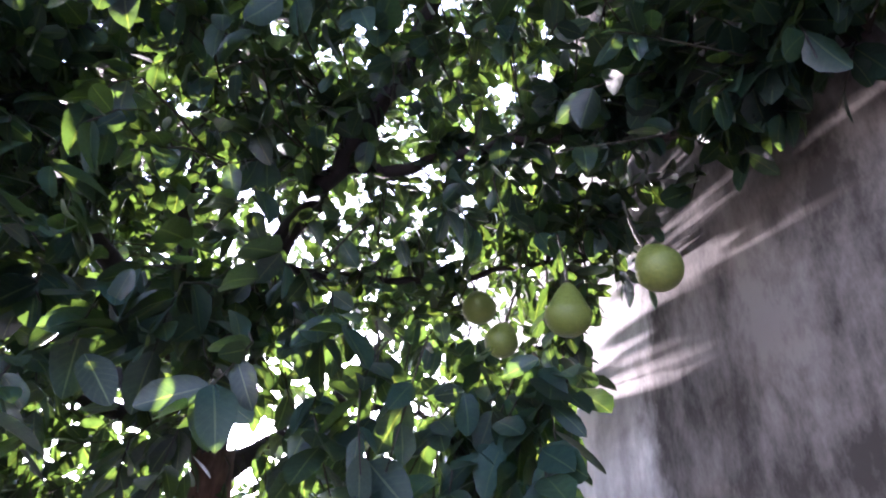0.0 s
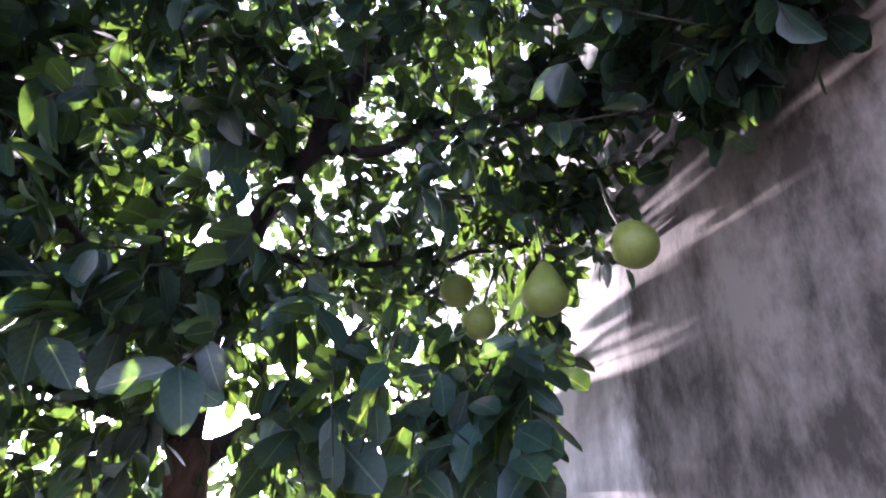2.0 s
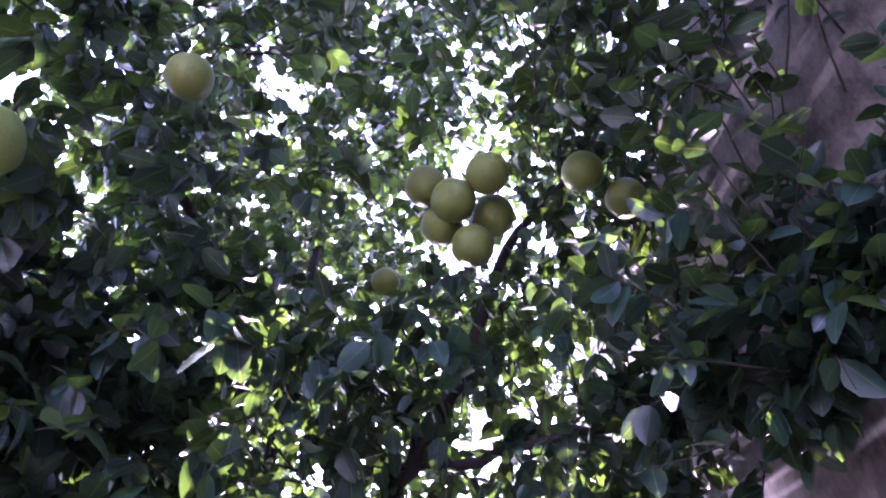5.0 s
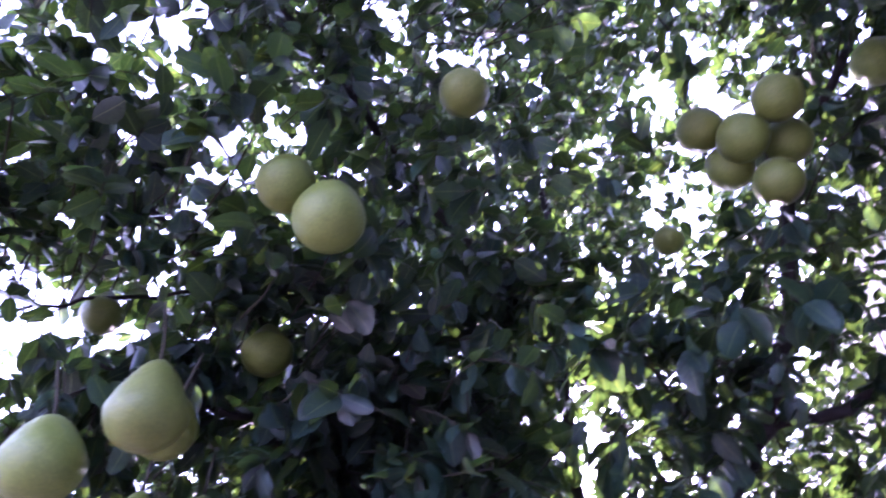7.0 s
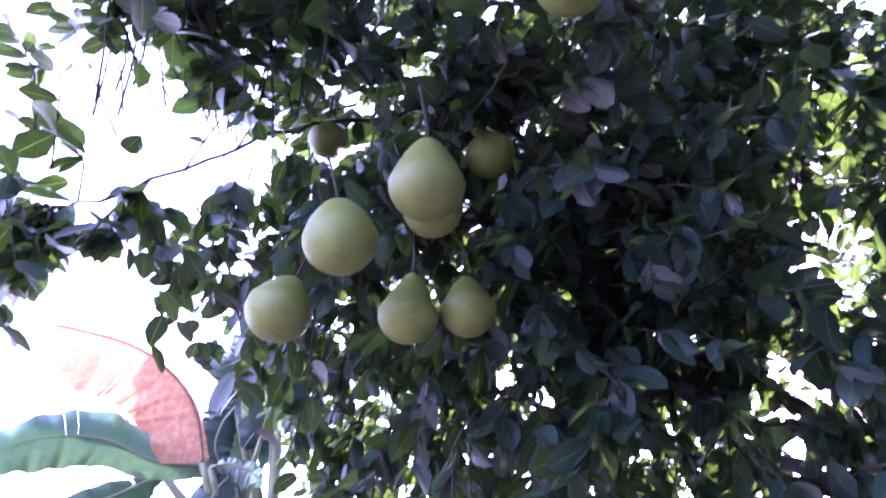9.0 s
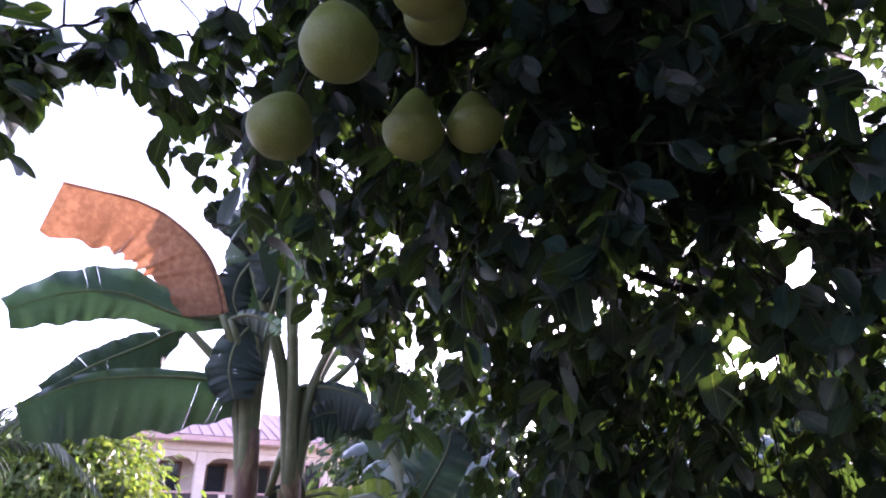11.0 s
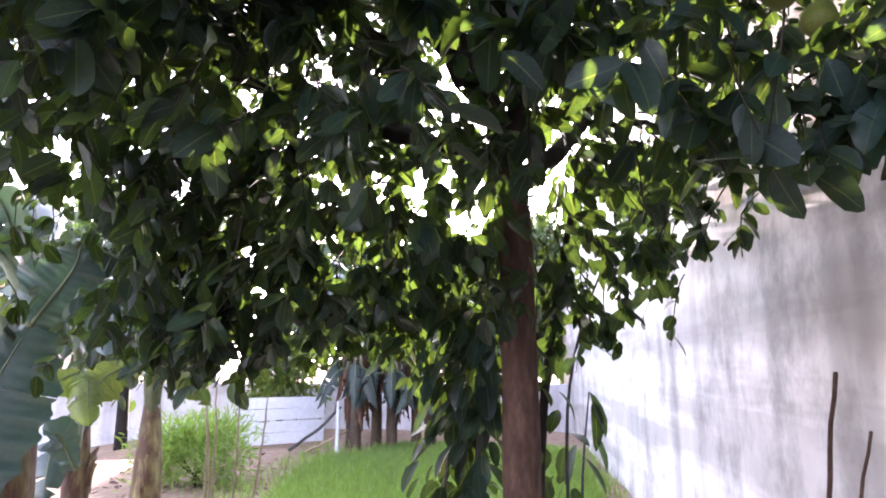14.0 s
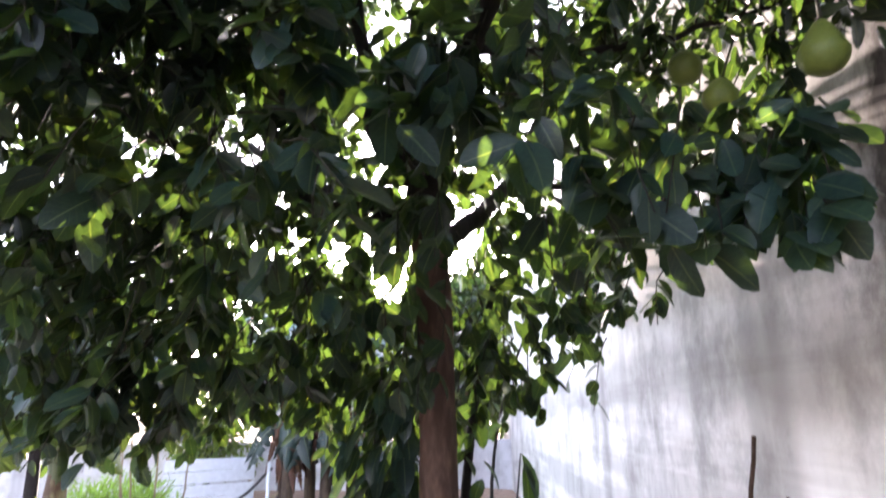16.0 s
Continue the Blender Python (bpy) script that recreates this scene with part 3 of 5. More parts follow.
def build_tree():
    rng = np.random.default_rng(7)
    tree = thing("pomelo_tree", "large pomelo tree with brown trunk and dense dark green crown", "tree", at=(0, 0, 0))
    line = smooth_line(TRUNK, 26)
    rad = np.interp(line[:, 2], [-0.1, 0.1, 0.35, 1.0, 1.9, 2.3], [0.13, 0.105, 0.085, 0.072, 0.066, 0.07])
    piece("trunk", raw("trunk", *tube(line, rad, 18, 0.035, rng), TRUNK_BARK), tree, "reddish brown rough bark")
    lines = []
    for pts, r0, r1 in BOUGHS:
        l = smooth_line(pts, 30)
        l[1:-1] += rng.normal(0, 0.008, (len(l) - 2, 3))
        lines.append(l)
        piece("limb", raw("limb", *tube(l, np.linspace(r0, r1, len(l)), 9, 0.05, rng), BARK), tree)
    nodes = np.vstack([l[6:] for l in lines])
    # where the twigs of the crown end
    n = 90000
    p = rng.uniform((-2.7, -1.2, 1.35), (1.3, 5.9, 6.9), (n, 3))
    x, y, z = p.T
    rough = np.array([noise.noise((a * 0.9, b * 0.9, c * 0.9)) for a, b, c in p])
    e = ((x + 0.15) / 2.15) ** 2 + ((y - 2.4) / 3.3) ** 2 + ((z - 4.0) / 2.75) ** 2 + 0.35 * rough
    keep = e < 1
    room = np.linalg.norm((p - (-0.1, 0.45, 1.85)) / (1.65, 1.6, 2.05), axis=1)
    keep &= (room > 1) | ((room > 0.8) & (rng.random(n) < 0.05))  # standing room
    keep &= ~((x > 0.5) & (y < 3.0) & (z < 2.42))  # along the wall
    keep &= ~((x > 0.8) & (z < 2.75) & (y < 6))
    keep &= ~((x > 1.2) & (z < 3.05))
    keep &= ~((y < 2.6) & (z < 1.9) & (x > -0.9))
    keep &= ~((z < 1.6) & (y < 3.6))
    keep &= ~((x > -1.2) & (x < 0.7) & (y > 3.3) & (z > 1.9) & (z < 3.1) & (rng.random(n) < 0.6))  # thin low down behind the trunk
    keep &= ~((x > 0.55) & (z > 3.1) & (y < 4) & (rng.random(n) < np.where(z > 3.6, 0.15, 0.5)))  # thinner before the upper wall
    gap = np.array([noise.noise((a * 1.7 + 9, b * 1.7, c * 1.7)) for a, b, c in p])
    keep &= gap > -0.25
    keep &= ~((-x - 0.4 > 1.3 * (y - 0.4)) & (x < -0.9) & (z < 3.2) & (rng.random(n) < 0.85))  # open towards the drive
    p = p[keep][:7400]
    low = rng.normal(0, 0.5, (270, 3)) * (0.95, 1.2, 0.75) + (-1.55, 3.7, 2.15)  # the low side over the bananas
    low = low[(low[:, 2] > 1.35) & (low[:, 1] > 2.3)]
    near = rng.uniform((-1.2, 1.75, 2.0), (0.15, 2.5, 2.8), (80, 3))  # the low fringe before the trunk
    over = rng.uniform((0.7, 0.9, 3.4), (1.28, 3.6, 4.9), (190, 3))  # before the upper wall
    edge = rng.uniform((0.85, 1.2, 2.85), (1.27, 2.8, 3.3), (70, 3))
    left = rng.normal(0, 1, (220, 3)) * (0.24, 0.5, 0.48) + (-1.95, 2.7, 2.75)
    left = np.vstack([left, rng.normal(0, 1, (170, 3)) * (0.26, 0.36, 0.5) + (-2.65, 2.75, 2.55)])
    along_wall = np.vstack([rng.uniform((0.72, 4.2, 2.2), (1.25, 6.0, 3.1), (95, 3)), rng.uniform((0.6, 2.2, 2.42), (1.2, 4.3, 3.0), (80, 3)), rng.uniform((0.85, 4.8, 2.45), (1.28, 6.4, 3.0), (150, 3))])
    roof = rng.uniform((-1.6, 0.85, 3.05), (-0.55, 1.45, 4.2), (85, 3))  # high over the drive side of the standing room
    # hidden leaves added to block sun streaks from the upper wall
    screen = rng.uniform((1.0, 2.7, 2.75), (1.28, 5.2, 3.5), (80, 3))
    scale = np.r_[np.ones(len(p) + len(low)), np.full(len(near), 1.05), np.ones(len(over) + len(edge) + len(roof) + len(screen)), np.full(len(left), 0.85), np.ones(len(along_wall))]
    p = np.vstack([p, low, near, over, edge, roof, screen, left, along_wall])
    tufts = [
        ((-0.45, 2.2, 3.1), (0.3, 0.35, 0.3), 150),
        ((-0.8, 2.35, 2.95), (0.32, 0.25, 0.22), 110),
        ((-0.25, 2.6, 3.5), (0.3, 0.3, 0.3), 70),
        ((-0.75, 2.7, 3.5), (0.35, 0.4, 0.3), 70),
        ((-1.35, 1.75, 3.15), (0.3, 0.3, 0.28), 80),
        ((-0.95, 1.75, 3.4), (0.25, 0.3, 0.3), 60),
        ((-1.85, 2.25, 2.9), (0.25, 0.3, 0.35), 70),
        ((-1.95, 2.1, 2.4), (0.25, 0.3, 0.3), 60),
        ((0.7, 2.75, 2.85), (0.28, 0.25, 0.24), 130),
        ((0.15, 1.9, 3.0), (0.25, 0.2, 0.2), 30),
        ((1.02, 2.1, 2.9), (0.13, 0.15, 0.12), 34),
        ((1.14, 1.78, 2.82), (0.08, 0.14, 0.1), 26),
        ((1.16, 1.5, 2.74), (0.06, 0.12, 0.07), 14),
        ((-0.95, 1.75, 2.85), (0.2, 0.15, 0.2), 45),
    ]
    more = [
        ((-1.47, 3.45, 1.55), (0.14, 0.2, 0.07), 9),
        ((-1.25, 3.65, 1.55), (0.14, 0.2, 0.07), 9),
        ((-0.21, 3.51, 2.13), (0.1, 0.12, 0.1), 14),
        ((-0.51, 3.0, 2.14), (0.12, 0.12, 0.1), 12),
        ((-0.46, 3.61, 2.21), (0.12, 0.15, 0.1), 12),
        ((0.34, 3.52, 2.36), (0.1, 0.15, 0.12), 18),
        ((0.23, 2.82, 2.32), (0.12, 0.12, 0.12), 18),
        ((-0.77, 3.3, 2.14), (0.15, 0.15, 0.1), 14),
        ((-1.32, 3.41, 1.62), (0.14, 0.2, 0.1), 26),
    ]
    tufts += more
    more = [
        ((-1.07, 3.72, 1.66), (0.14, 0.2, 0.1), 24),
        ((-1.53, 3.18, 1.75), (0.14, 0.2, 0.1), 24),
        ((-0.77, 3.79, 1.8), (0.12, 0.2, 0.1), 16),
        ((0.37, 2.46, 2.43), (0.12, 0.12, 0.12), 22),
        ((0.27, 2.65, 2.57), (0.1, 0.12, 0.12), 14),
        ((-1.7, 1.05, 3.3), (0.16, 0.14, 0.16), 55),
        ((1.15, 3.4, 2.85), (0.07, 0.5, 0.15), 50),
        ((1.2, 1.35, 2.95), (0.07, 0.25, 0.07), 30),
    ]
    tufts += more
    tufts += [((-0.39, 3.26, 2.03), (0.12, 0.15, 0.1), 14), ((0.2, 3.21, 2.1), (0.1, 0.12, 0.1), 10)]
    tufts += [((-2.06, 1.21, 2.57), (0.13, 0.1, 0.09), 18), ((-2.05, 1.32, 2.7), (0.12, 0.1, 0.08), 12)]
    tufts = np.vstack([rng.normal(0, 1, (k, 3)) * s + c for c, s, k in tufts])
    tufts = tufts[np.linalg.norm(tufts - (-0.15, 0.45, 1.8), axis=1) > 1.55]
    scale = np.r_[scale, np.ones(len(tufts))]
    p = np.vstack([p, tufts])
    spray = np.array([(-0.19, 1.95, 2.23), (-0.08, 1.9, 2.13), (0.03, 1.95, 2.36), (0.14, 2.0, 2.29), (0.27, 2.05, 2.41), (0.32, 2.05, 2.25), (0.45, 2.1, 2.19), (0.35, 2.1, 1.96), (0.43, 2.1, 1.98), (0.48, 2.1, 1.96), (0.59, 2.1, 1.98), (0.64, 2.1, 2.04), (0.72, 2.05, 2.04), (0.71, 2.05, 1.95), (0.76, 2.0, 1.99), (0.62, 2.1, 2.15), (0.74, 2.1, 2.19), (0.83, 2.05, 2.17), (0.6, 2.15, 2.31), (0.39, 2.15, 2.09)])
    spray = np.vstack([spray, spray + rng.normal(0, 0.05, spray.shape)])
    far = np.array([(-1.75, 1.15, 2.6), (-1.9, 1.2, 2.62), (-2.0, 1.05, 2.5), (-2.1, 1.1, 2.56), (-1.85, 1.1, 2.5), (-2.15, 1.0, 2.46), (-2.05, 1.2, 2.7), (-2.2, 1.1, 2.62), (-1.95, 1.0, 2.75), (-1.8, 1.2, 2.76), (-2.25, 1.05, 2.52), (-2.0, 1.15, 2.85), (-2.3, 1.1, 2.72), (-2.15, 1.2, 2.8), (-1.9, 1.05, 2.9), (-2.35, 1.1, 2.6), (-2.3, 1.0, 2.85), (-2.4, 1.15, 2.8), (-2.2, 1.2, 2.95), (-2.45, 1.05, 2.68), (-2.1, 1.05, 3.0)])
    scale = np.r_[scale, np.full(len(spray), 1.2), np.full(len(far), 1.2)]
    thin = np.r_[np.ones(len(p) + len(spray)), np.full(len(far), 0.9)]
    p = np.vstack([p, spray, far])
    twigs, rods, pos, along, up, owner = [], [], [], [], [], []
    sizes = []
    for q, big, few in zip(p, scale, thin):
        d = np.linalg.norm(nodes - q, axis=1)
        start = nodes[np.argmin(d + 0.25 * rng.random(len(d)))]
        vec = q - start
        dist = np.linalg.norm(vec)
        if dist > 0.32:  # a long twig shows only its outer stretch and rests on an older one
            start = q - vec / dist * 0.32
        mid = (start + q) / 2 + rng.normal(0, 0.04, 3) + (0, 0, 0.05)
        l = smooth_line([start, mid, q], 5)
        rods.append(l)
        twigs.append(tube(l, np.linspace(0.0035, 0.0016, 5), 4))
        k = int(rng.integers(8, 13) * few)
        sizes += [big] * k
        owner += [len(twigs) - 1] * k
        axis = (q - mid) / (np.linalg.norm(q - mid) + 1e-9)
        for s in rng.uniform(0.35, 1.0, k):
            i = min(int(s * 4), 3)
            a = l[i] + (l[i + 1] - l[i]) * (s * 4 - i)
            out = rng.normal(0, 1, 3)
            out -= axis * (out @ axis)
            out /= np.linalg.norm(out) + 1e-9
            pos.append(a)
            along.append(out * 0.9 + axis * 0.55 + (0, 0, -0.35))
            up.append(np.array((0, 0, 1.0)) + rng.normal(0, 0.55, 3))
    pos, along, up = np.array(pos), np.array(along), np.array(up)
    m = len(pos)
    length = rng.uniform(0.06, 0.12, m) * np.array(sizes) * np.interp(np.linalg.norm(pos - (-0.1, 0.5, 1.8), axis=1), [1.6, 2.8], [1.0, 0.76]) ** np.interp(pos[:, 2], [2.3, 2.9], [0.0, 1.0])
    width = length * rng.uniform(0.5, 0.68, m)
    vs = blades(pos, along, up, length, width, rng.uniform(0.05, 0.5, m), rng.uniform(0.0, 0.35, m))
    at = vs[:, 5].copy()
    room = np.linalg.norm(at - (-0.15, 0.45, 1.8), axis=1)
    keep = room > 1.25
    keep &= ~((vs[:, :, 0].max(1) > WALL_X - 0.02) & (vs[:, :, 2].min(1) < WALL_TOP + 0.02))
    foot = np.array((-0.1, 0.4, 2.0))
    rods = np.array(rods)
    bare = (np.linalg.norm(rods - (-0.15, 0.45, 1.8), axis=2) > 1.0).all(1)
    bare &= ~((rods[..., 0].max(1) > WALL_X - 0.02) & (rods[..., 2].min(1) < WALL_TOP + 0.02))
    for q, dia, _ in FRUIT_WALL + FRUIT_HIGH + FRUIT_DRIVE:  # most fruit hangs free below the leaves
        q = np.array(q)
        ray = (foot - q) / np.linalg.norm(foot - q)
        s = (at - q) @ ray
        off = np.linalg.norm(at - q - s[:, None] * ray, axis=1)
        keep &= ~((s > -dia * 0.3) & (s < 1.2) & (off < dia * 0.55 + 0.04 + 0.04 * np.clip(s, 0, 1)))
        s = (rods - q) @ ray
        off = np.linalg.norm(rods - q - s[..., None] * ray, axis=2)
        bare &= ~((s > -dia * 0.3) & (s < 1.6) & (off < dia * 0.55 + 0.02)).any(1)
    pricks = np.random.default_rng(17)
    specks = []
    for eye, az, el, many in SPECKS:
        for k in range(many):
            up_by = pricks.uniform(-19, 20)
            specks.append((eye, az + pricks.uniform(-32, 32) / math.cos(radians(el)), el + up_by, pricks.uniform(0.3, 0.85)))
    for eye, az, el, wide in GAPS + specks:  # where the crown lets the sky through
        a, h = radians(az), radians(el)
        ray = np.array((-math.sin(a) * math.cos(h), math.cos(a) * math.cos(h), math.sin(h)))
        for pts, alive in ((at, keep), (rods[:, 3], bare)):
            v = pts - eye
            s = v @ ray
            ang = np.degrees(np.arctan2(np.linalg.norm(v - s[:, None] * ray, axis=1), s))
            clump = np.array([noise.noise(q * 10.0) for q in pts[ang < wide]])
            clump[(np.abs(pts[ang < wide] - (-1.08, 1.15, 3.6)) < (0.55, 0.35, 0.6)).all(1)] -= 0.25
            alive[np.flatnonzero(ang < wide)[clump > (-0.35 if wide < 1.4 else -0.18 if wide < 4 else -0.4)]] = False
    ray = np.array(_d)
    for q, wide in SUNLIT:
        for pts, alive in ((at, keep), (rods[:, 2], bare)):
            s = (pts - q) @ ray
            off = np.linalg.norm(pts - q - s[:, None] * ray, axis=1)
            hit = np.flatnonzero((s > wide) & (off < wide))
            alive[hit[rng.random(len(hit)) < 0.85]] = False
    for pts, alive in ((at, keep), (rods[:, 2], bare)):  # the low sun reaches in along the wall
        x, y, z = pts.T
        rise, drift = z - 0.2126 * (y - 3), x + 0.07 * (y - 3)
        sieve = np.array([noise.noise((a * 16.0, b * 30.0, 4.0)) for a, b in zip(drift, rise)])
        beam = (drift > 0.9) & (y > 1.9) & (rise > 2.5) & (rise < 3.02) & (x < WALL_X)
        alive &= ~(beam & (sieve > np.where((rise < 2.7) & (drift > 1.28), -0.2, 0.3)))
        back = (drift > 0.1) & (drift < 0.9) & (rise > 2.3) & (rise < 3.2) & (y > 1.95)
        alive &= ~(back & (rng.random(len(pts)) < np.where(y > 2.5, 0.64, 0.35)))
        alive &= ~((x > 0.2) & (x < 1.2) & (y < 2.3) & (z > 2.3) & (z < 2.66) & (rng.random(len(pts)) < 0.8))
    eye = np.array((-0.5, 0.52, 1.65))  # the outline over the bananas
    v = at - eye
    az, el = np.degrees(np.arctan2(-v[:, 0], v[:, 1])), np.degrees(np.arctan2(v[:, 2], np.hypot(v[:, 0], v[:, 1])))
    brow = ([32.6, 33.1, 35.4, 38.5, 41.2, 44.3, 48, 51.2, 55.7, 57.2, 60.5, 66, 75], [-5, 4, 12, 15, 18, 23.5, 25, 26.5, 29, 32, 29.5, 26, 24])
    keep &= ~((az > 32.6) & (el < np.interp(az, *brow) + rng.normal(0, 1.2, m)))
    v = rods - eye
    az, el = np.degrees(np.arctan2(-v[..., 0], v[..., 1])), np.degrees(np.arctan2(v[..., 2], np.hypot(v[..., 0], v[..., 1])))
    bare &= ~((az > 33) & (el < np.interp(az, *brow) + 1)).any(1)
    v = at - (-0.07, 0.73, 1.57)  # the lower outline before the wall
    keep &= ~((v[:, 0] > 0.25 * v[:, 1]) & (v[:, 2] < np.where(at[:, 1] < 2.5, 0.1, 0.15) * np.hypot(v[:, 0], v[:, 1])))
    v = rods[:, 3] - (-0.07, 0.73, 1.57)
    bare &= ~((v[:, 0] > 0.25 * v[:, 1]) & (v[:, 2] < 0.16 * np.hypot(v[:, 0], v[:, 1])))
    for q in ((-2.2, 3.35, 1.8), (-2.1, 3.4, 2.0), (-2.27, 3.2, 1.45), (-2.28, 3.1, 1.15)):  # no citrus before the big low banana leaf
        ray = np.array((-0.1, 0.67, 1.5)) - q
        ray /= np.linalg.norm(ray)
        s = (at - q) @ ray
        keep &= ~((s > -0.1) & (np.linalg.norm(at - q - s[:, None] * ray, axis=1) < 0.24))
        s = (rods - q) @ ray
        bare &= ~((s > -0.1) & (np.linalg.norm(rods - q - s[..., None] * ray, axis=2) < 0.24)).any(1)
    bare &= np.bincount(np.array(owner)[keep], minlength=len(bare)) > 0  # no twig without leaves
    # the leaves nearest to the standing room hang as single pieces
    order = np.argsort(np.where(keep, room, 99))[:300]
    unit = [blade_mesh("leaf", blades(np.array([(0.013 * fo, 0, 0)]), np.array([(1.0, 0, 0)]), np.array([(0, 0, 1.0)]), np.ones(1), np.array([w]), np.array([fo]), np.array([dr]), True), LEAF_ONE)
            for w, fo, dr in ((0.5, 0.1, 0.1), (0.55, 0.3, 0.2), (0.6, 0.2, 0.3), (0.52, 0.4, 0.05), (0.57, 0.15, 0.35), (0.5, 0.35, 0.25))]
    for i in order:
        a = along[i] / np.linalg.norm(along[i])
        sd = np.cross(a, up[i])
        sd /= np.linalg.norm(sd)
        m4 = Matrix((*zip(a, -sd, np.cross(sd, a), pos[i]), (0, 0, 0, 1))) @ Matrix.Diagonal((*[length[i]] * 3, 1))
        piece("leaf", unit[i % 6], tree, m=m4)
    keep[order] = False
    piece("crown", blade_mesh("crown", vs[keep], LEAF), tree)["kind"] = "stuff"
    piece("twig", raw("twig", *join([t for t, k in zip(twigs, bare) if k]), TWIG), tree)["kind"] = "stuff"


build_tree()


# ---- fruit ----
def build_fruit():
    rng = np.random.default_rng(3)
    for (x, y, z), dia, neck in FRUIT:
        th = np.linspace(0, np.pi, 17)
        c = np.cos(th)
        zz = c * (1 + 0.48 * neck * np.clip(c, 0, 1))
        rr = np.sin(th) * (1 - 0.4 * min(neck, 1.1) * np.clip(c, 0, 1) ** 0.8)
        sides, r = 24, dia / 2
        verts = []
        for h, q in zip(zz[1:-1], rr[1:-1]):
            for j in range(sides):
                a = 2 * np.pi * j / sides
                b = 1 + 0.025 * noise.noise((math.cos(a) * 1.3 + x * 7, math.sin(a) * 1.3 + y * 5, h * 1.3))
                verts.append((q * r * b * math.cos(a), q * r * b * math.sin(a), h * r))
        verts += [(0, 0, zz[0] * r * 0.96), (0, 0, zz[-1] * r * 0.97)]
        k = len(th) - 2
        faces = [(i * sides + j, (i + 1) * sides + j, (i + 1) * sides + (j + 1) % sides, i * sides + (j + 1) % sides) for i in range(k - 1) for j in range(sides)]
        faces += [(k * sides, j, (j + 1) % sides) for j in range(sides)] + [(k * sides + 1, (k - 1) * sides + (j + 1) % sides, (k - 1) * sides + j) for j in range(sides)]
        ob = new("pomelo", raw("pomelo", np.array(verts), faces, PEEL))
        ob.matrix_basis = pose(x, y, z, rng.normal(0, 7), rng.normal(0, 7), rng.uniform(0, 360))
        tagged(ob, "unripe pale green pomelo hanging on its stalk in the tree", "fruit", "pomelos in the tree")
        top = zz[0] * r * 0.95
        l = smooth_line([(0, 0, top), (0.004, 0.002, top + 0.05), (0.02, 0.01, top + 0.13)], 6)
        piece("stalk", raw("stalk", *tube(l, np.linspace(0.0045, 0.0035, 6), 6), TWIG), ob)
        piece("calyx", raw("calyx", *tube([(0, 0, top - 0.004), (0, 0, top + 0.006)], [0.013, 0.007], 7), TWIG), ob)


build_fruit()

# ---- banana plants ----
def banana_leaf(parent, base, tip, arch, width, mat, rng, tears=6, hang=0.5, turn=0.0, blunt=0.02):
    """A leaf from base to tip whose midrib bows up by arch; its two halves hang from the midrib and are torn into lobes."""
    base, tip = np.array(base, float), np.array(tip, float)
    mid = (base + tip) / 2 + (0, 0, arch)
    n = 25
    u = np.linspace(0, 1, n)[:, None]
    line = (1 - u) ** 2 * base + 2 * u * (1 - u) * (2 * mid - (base + tip) / 2) + u ** 2 * tip
    tang = np.gradient(line, axis=0)
    tang /= np.linalg.norm(tang, axis=1)[:, None]
    side = np.cross(tang, (0, 0, 1.0))
    side /= np.linalg.norm(side, axis=1)[:, None] + 1e-9
    up = np.cross(side, tang)
    c, s = math.cos(turn), math.sin(turn)
    side, up = side * c + up * s, up * c - side * s
    prof = np.interp(np.linspace(0, 1, n), [0, 0.1, 0.16, 0.3, 0.6, 0.85, 1], [0, 0, 0.55, 0.95, 1.0, max(0.7, blunt), blunt]) * width / 2
    verts, faces = [], []
    start = 2
    for sg in (-1, 1):
        cuts = sorted(set([start, n - 1] + list(rng.choice(np.arange(start + 2, n - 2), size=min(tears, n - 6), replace=False))))
        for a, b in zip(cuts, cuts[1:]):
            sag = hang + rng.normal(0, 0.16 if tears > 3 else 0.04)
            slip = rng.uniform(0.0, 0.035)
            rows = []
            for i in range(a, b + 1):
                row = []
                for k, f in enumerate((0.0, 0.33, 0.66, 1.0)):
                    w = prof[i] * f
                    edge = (slip * f if i == a else -slip * f if i == b else 0.0)
                    ripple = 0.012 * math.sin(i * 2.4 + sg) * f
                    p = line[i] + tang[i] * (edge + 0.25 * w) + side[i] * sg * w * math.cos(sag * f) + up[i] * (0.12 * w - w * math.sin(sag * f) + ripple)
                    row.append(len(verts))
                    verts.append(p)
                rows.append(row)
            for r0, r1 in zip(rows, rows[1:]):
                for k in range(3):
                    q = (r0[k], r0[k + 1], r1[k + 1], r1[k])
                    faces.append(q if sg > 0 else q[::-1])
    leaf = piece("leaf", raw("leaf", np.array(verts), faces, mat), parent)
    piece("midrib", raw("midrib", *tube(line - up * 0.004, np.linspace(0.014, 0.003, n), 6), mat if mat in (DRY, DEAD) else RIB), leaf)
    return leaf


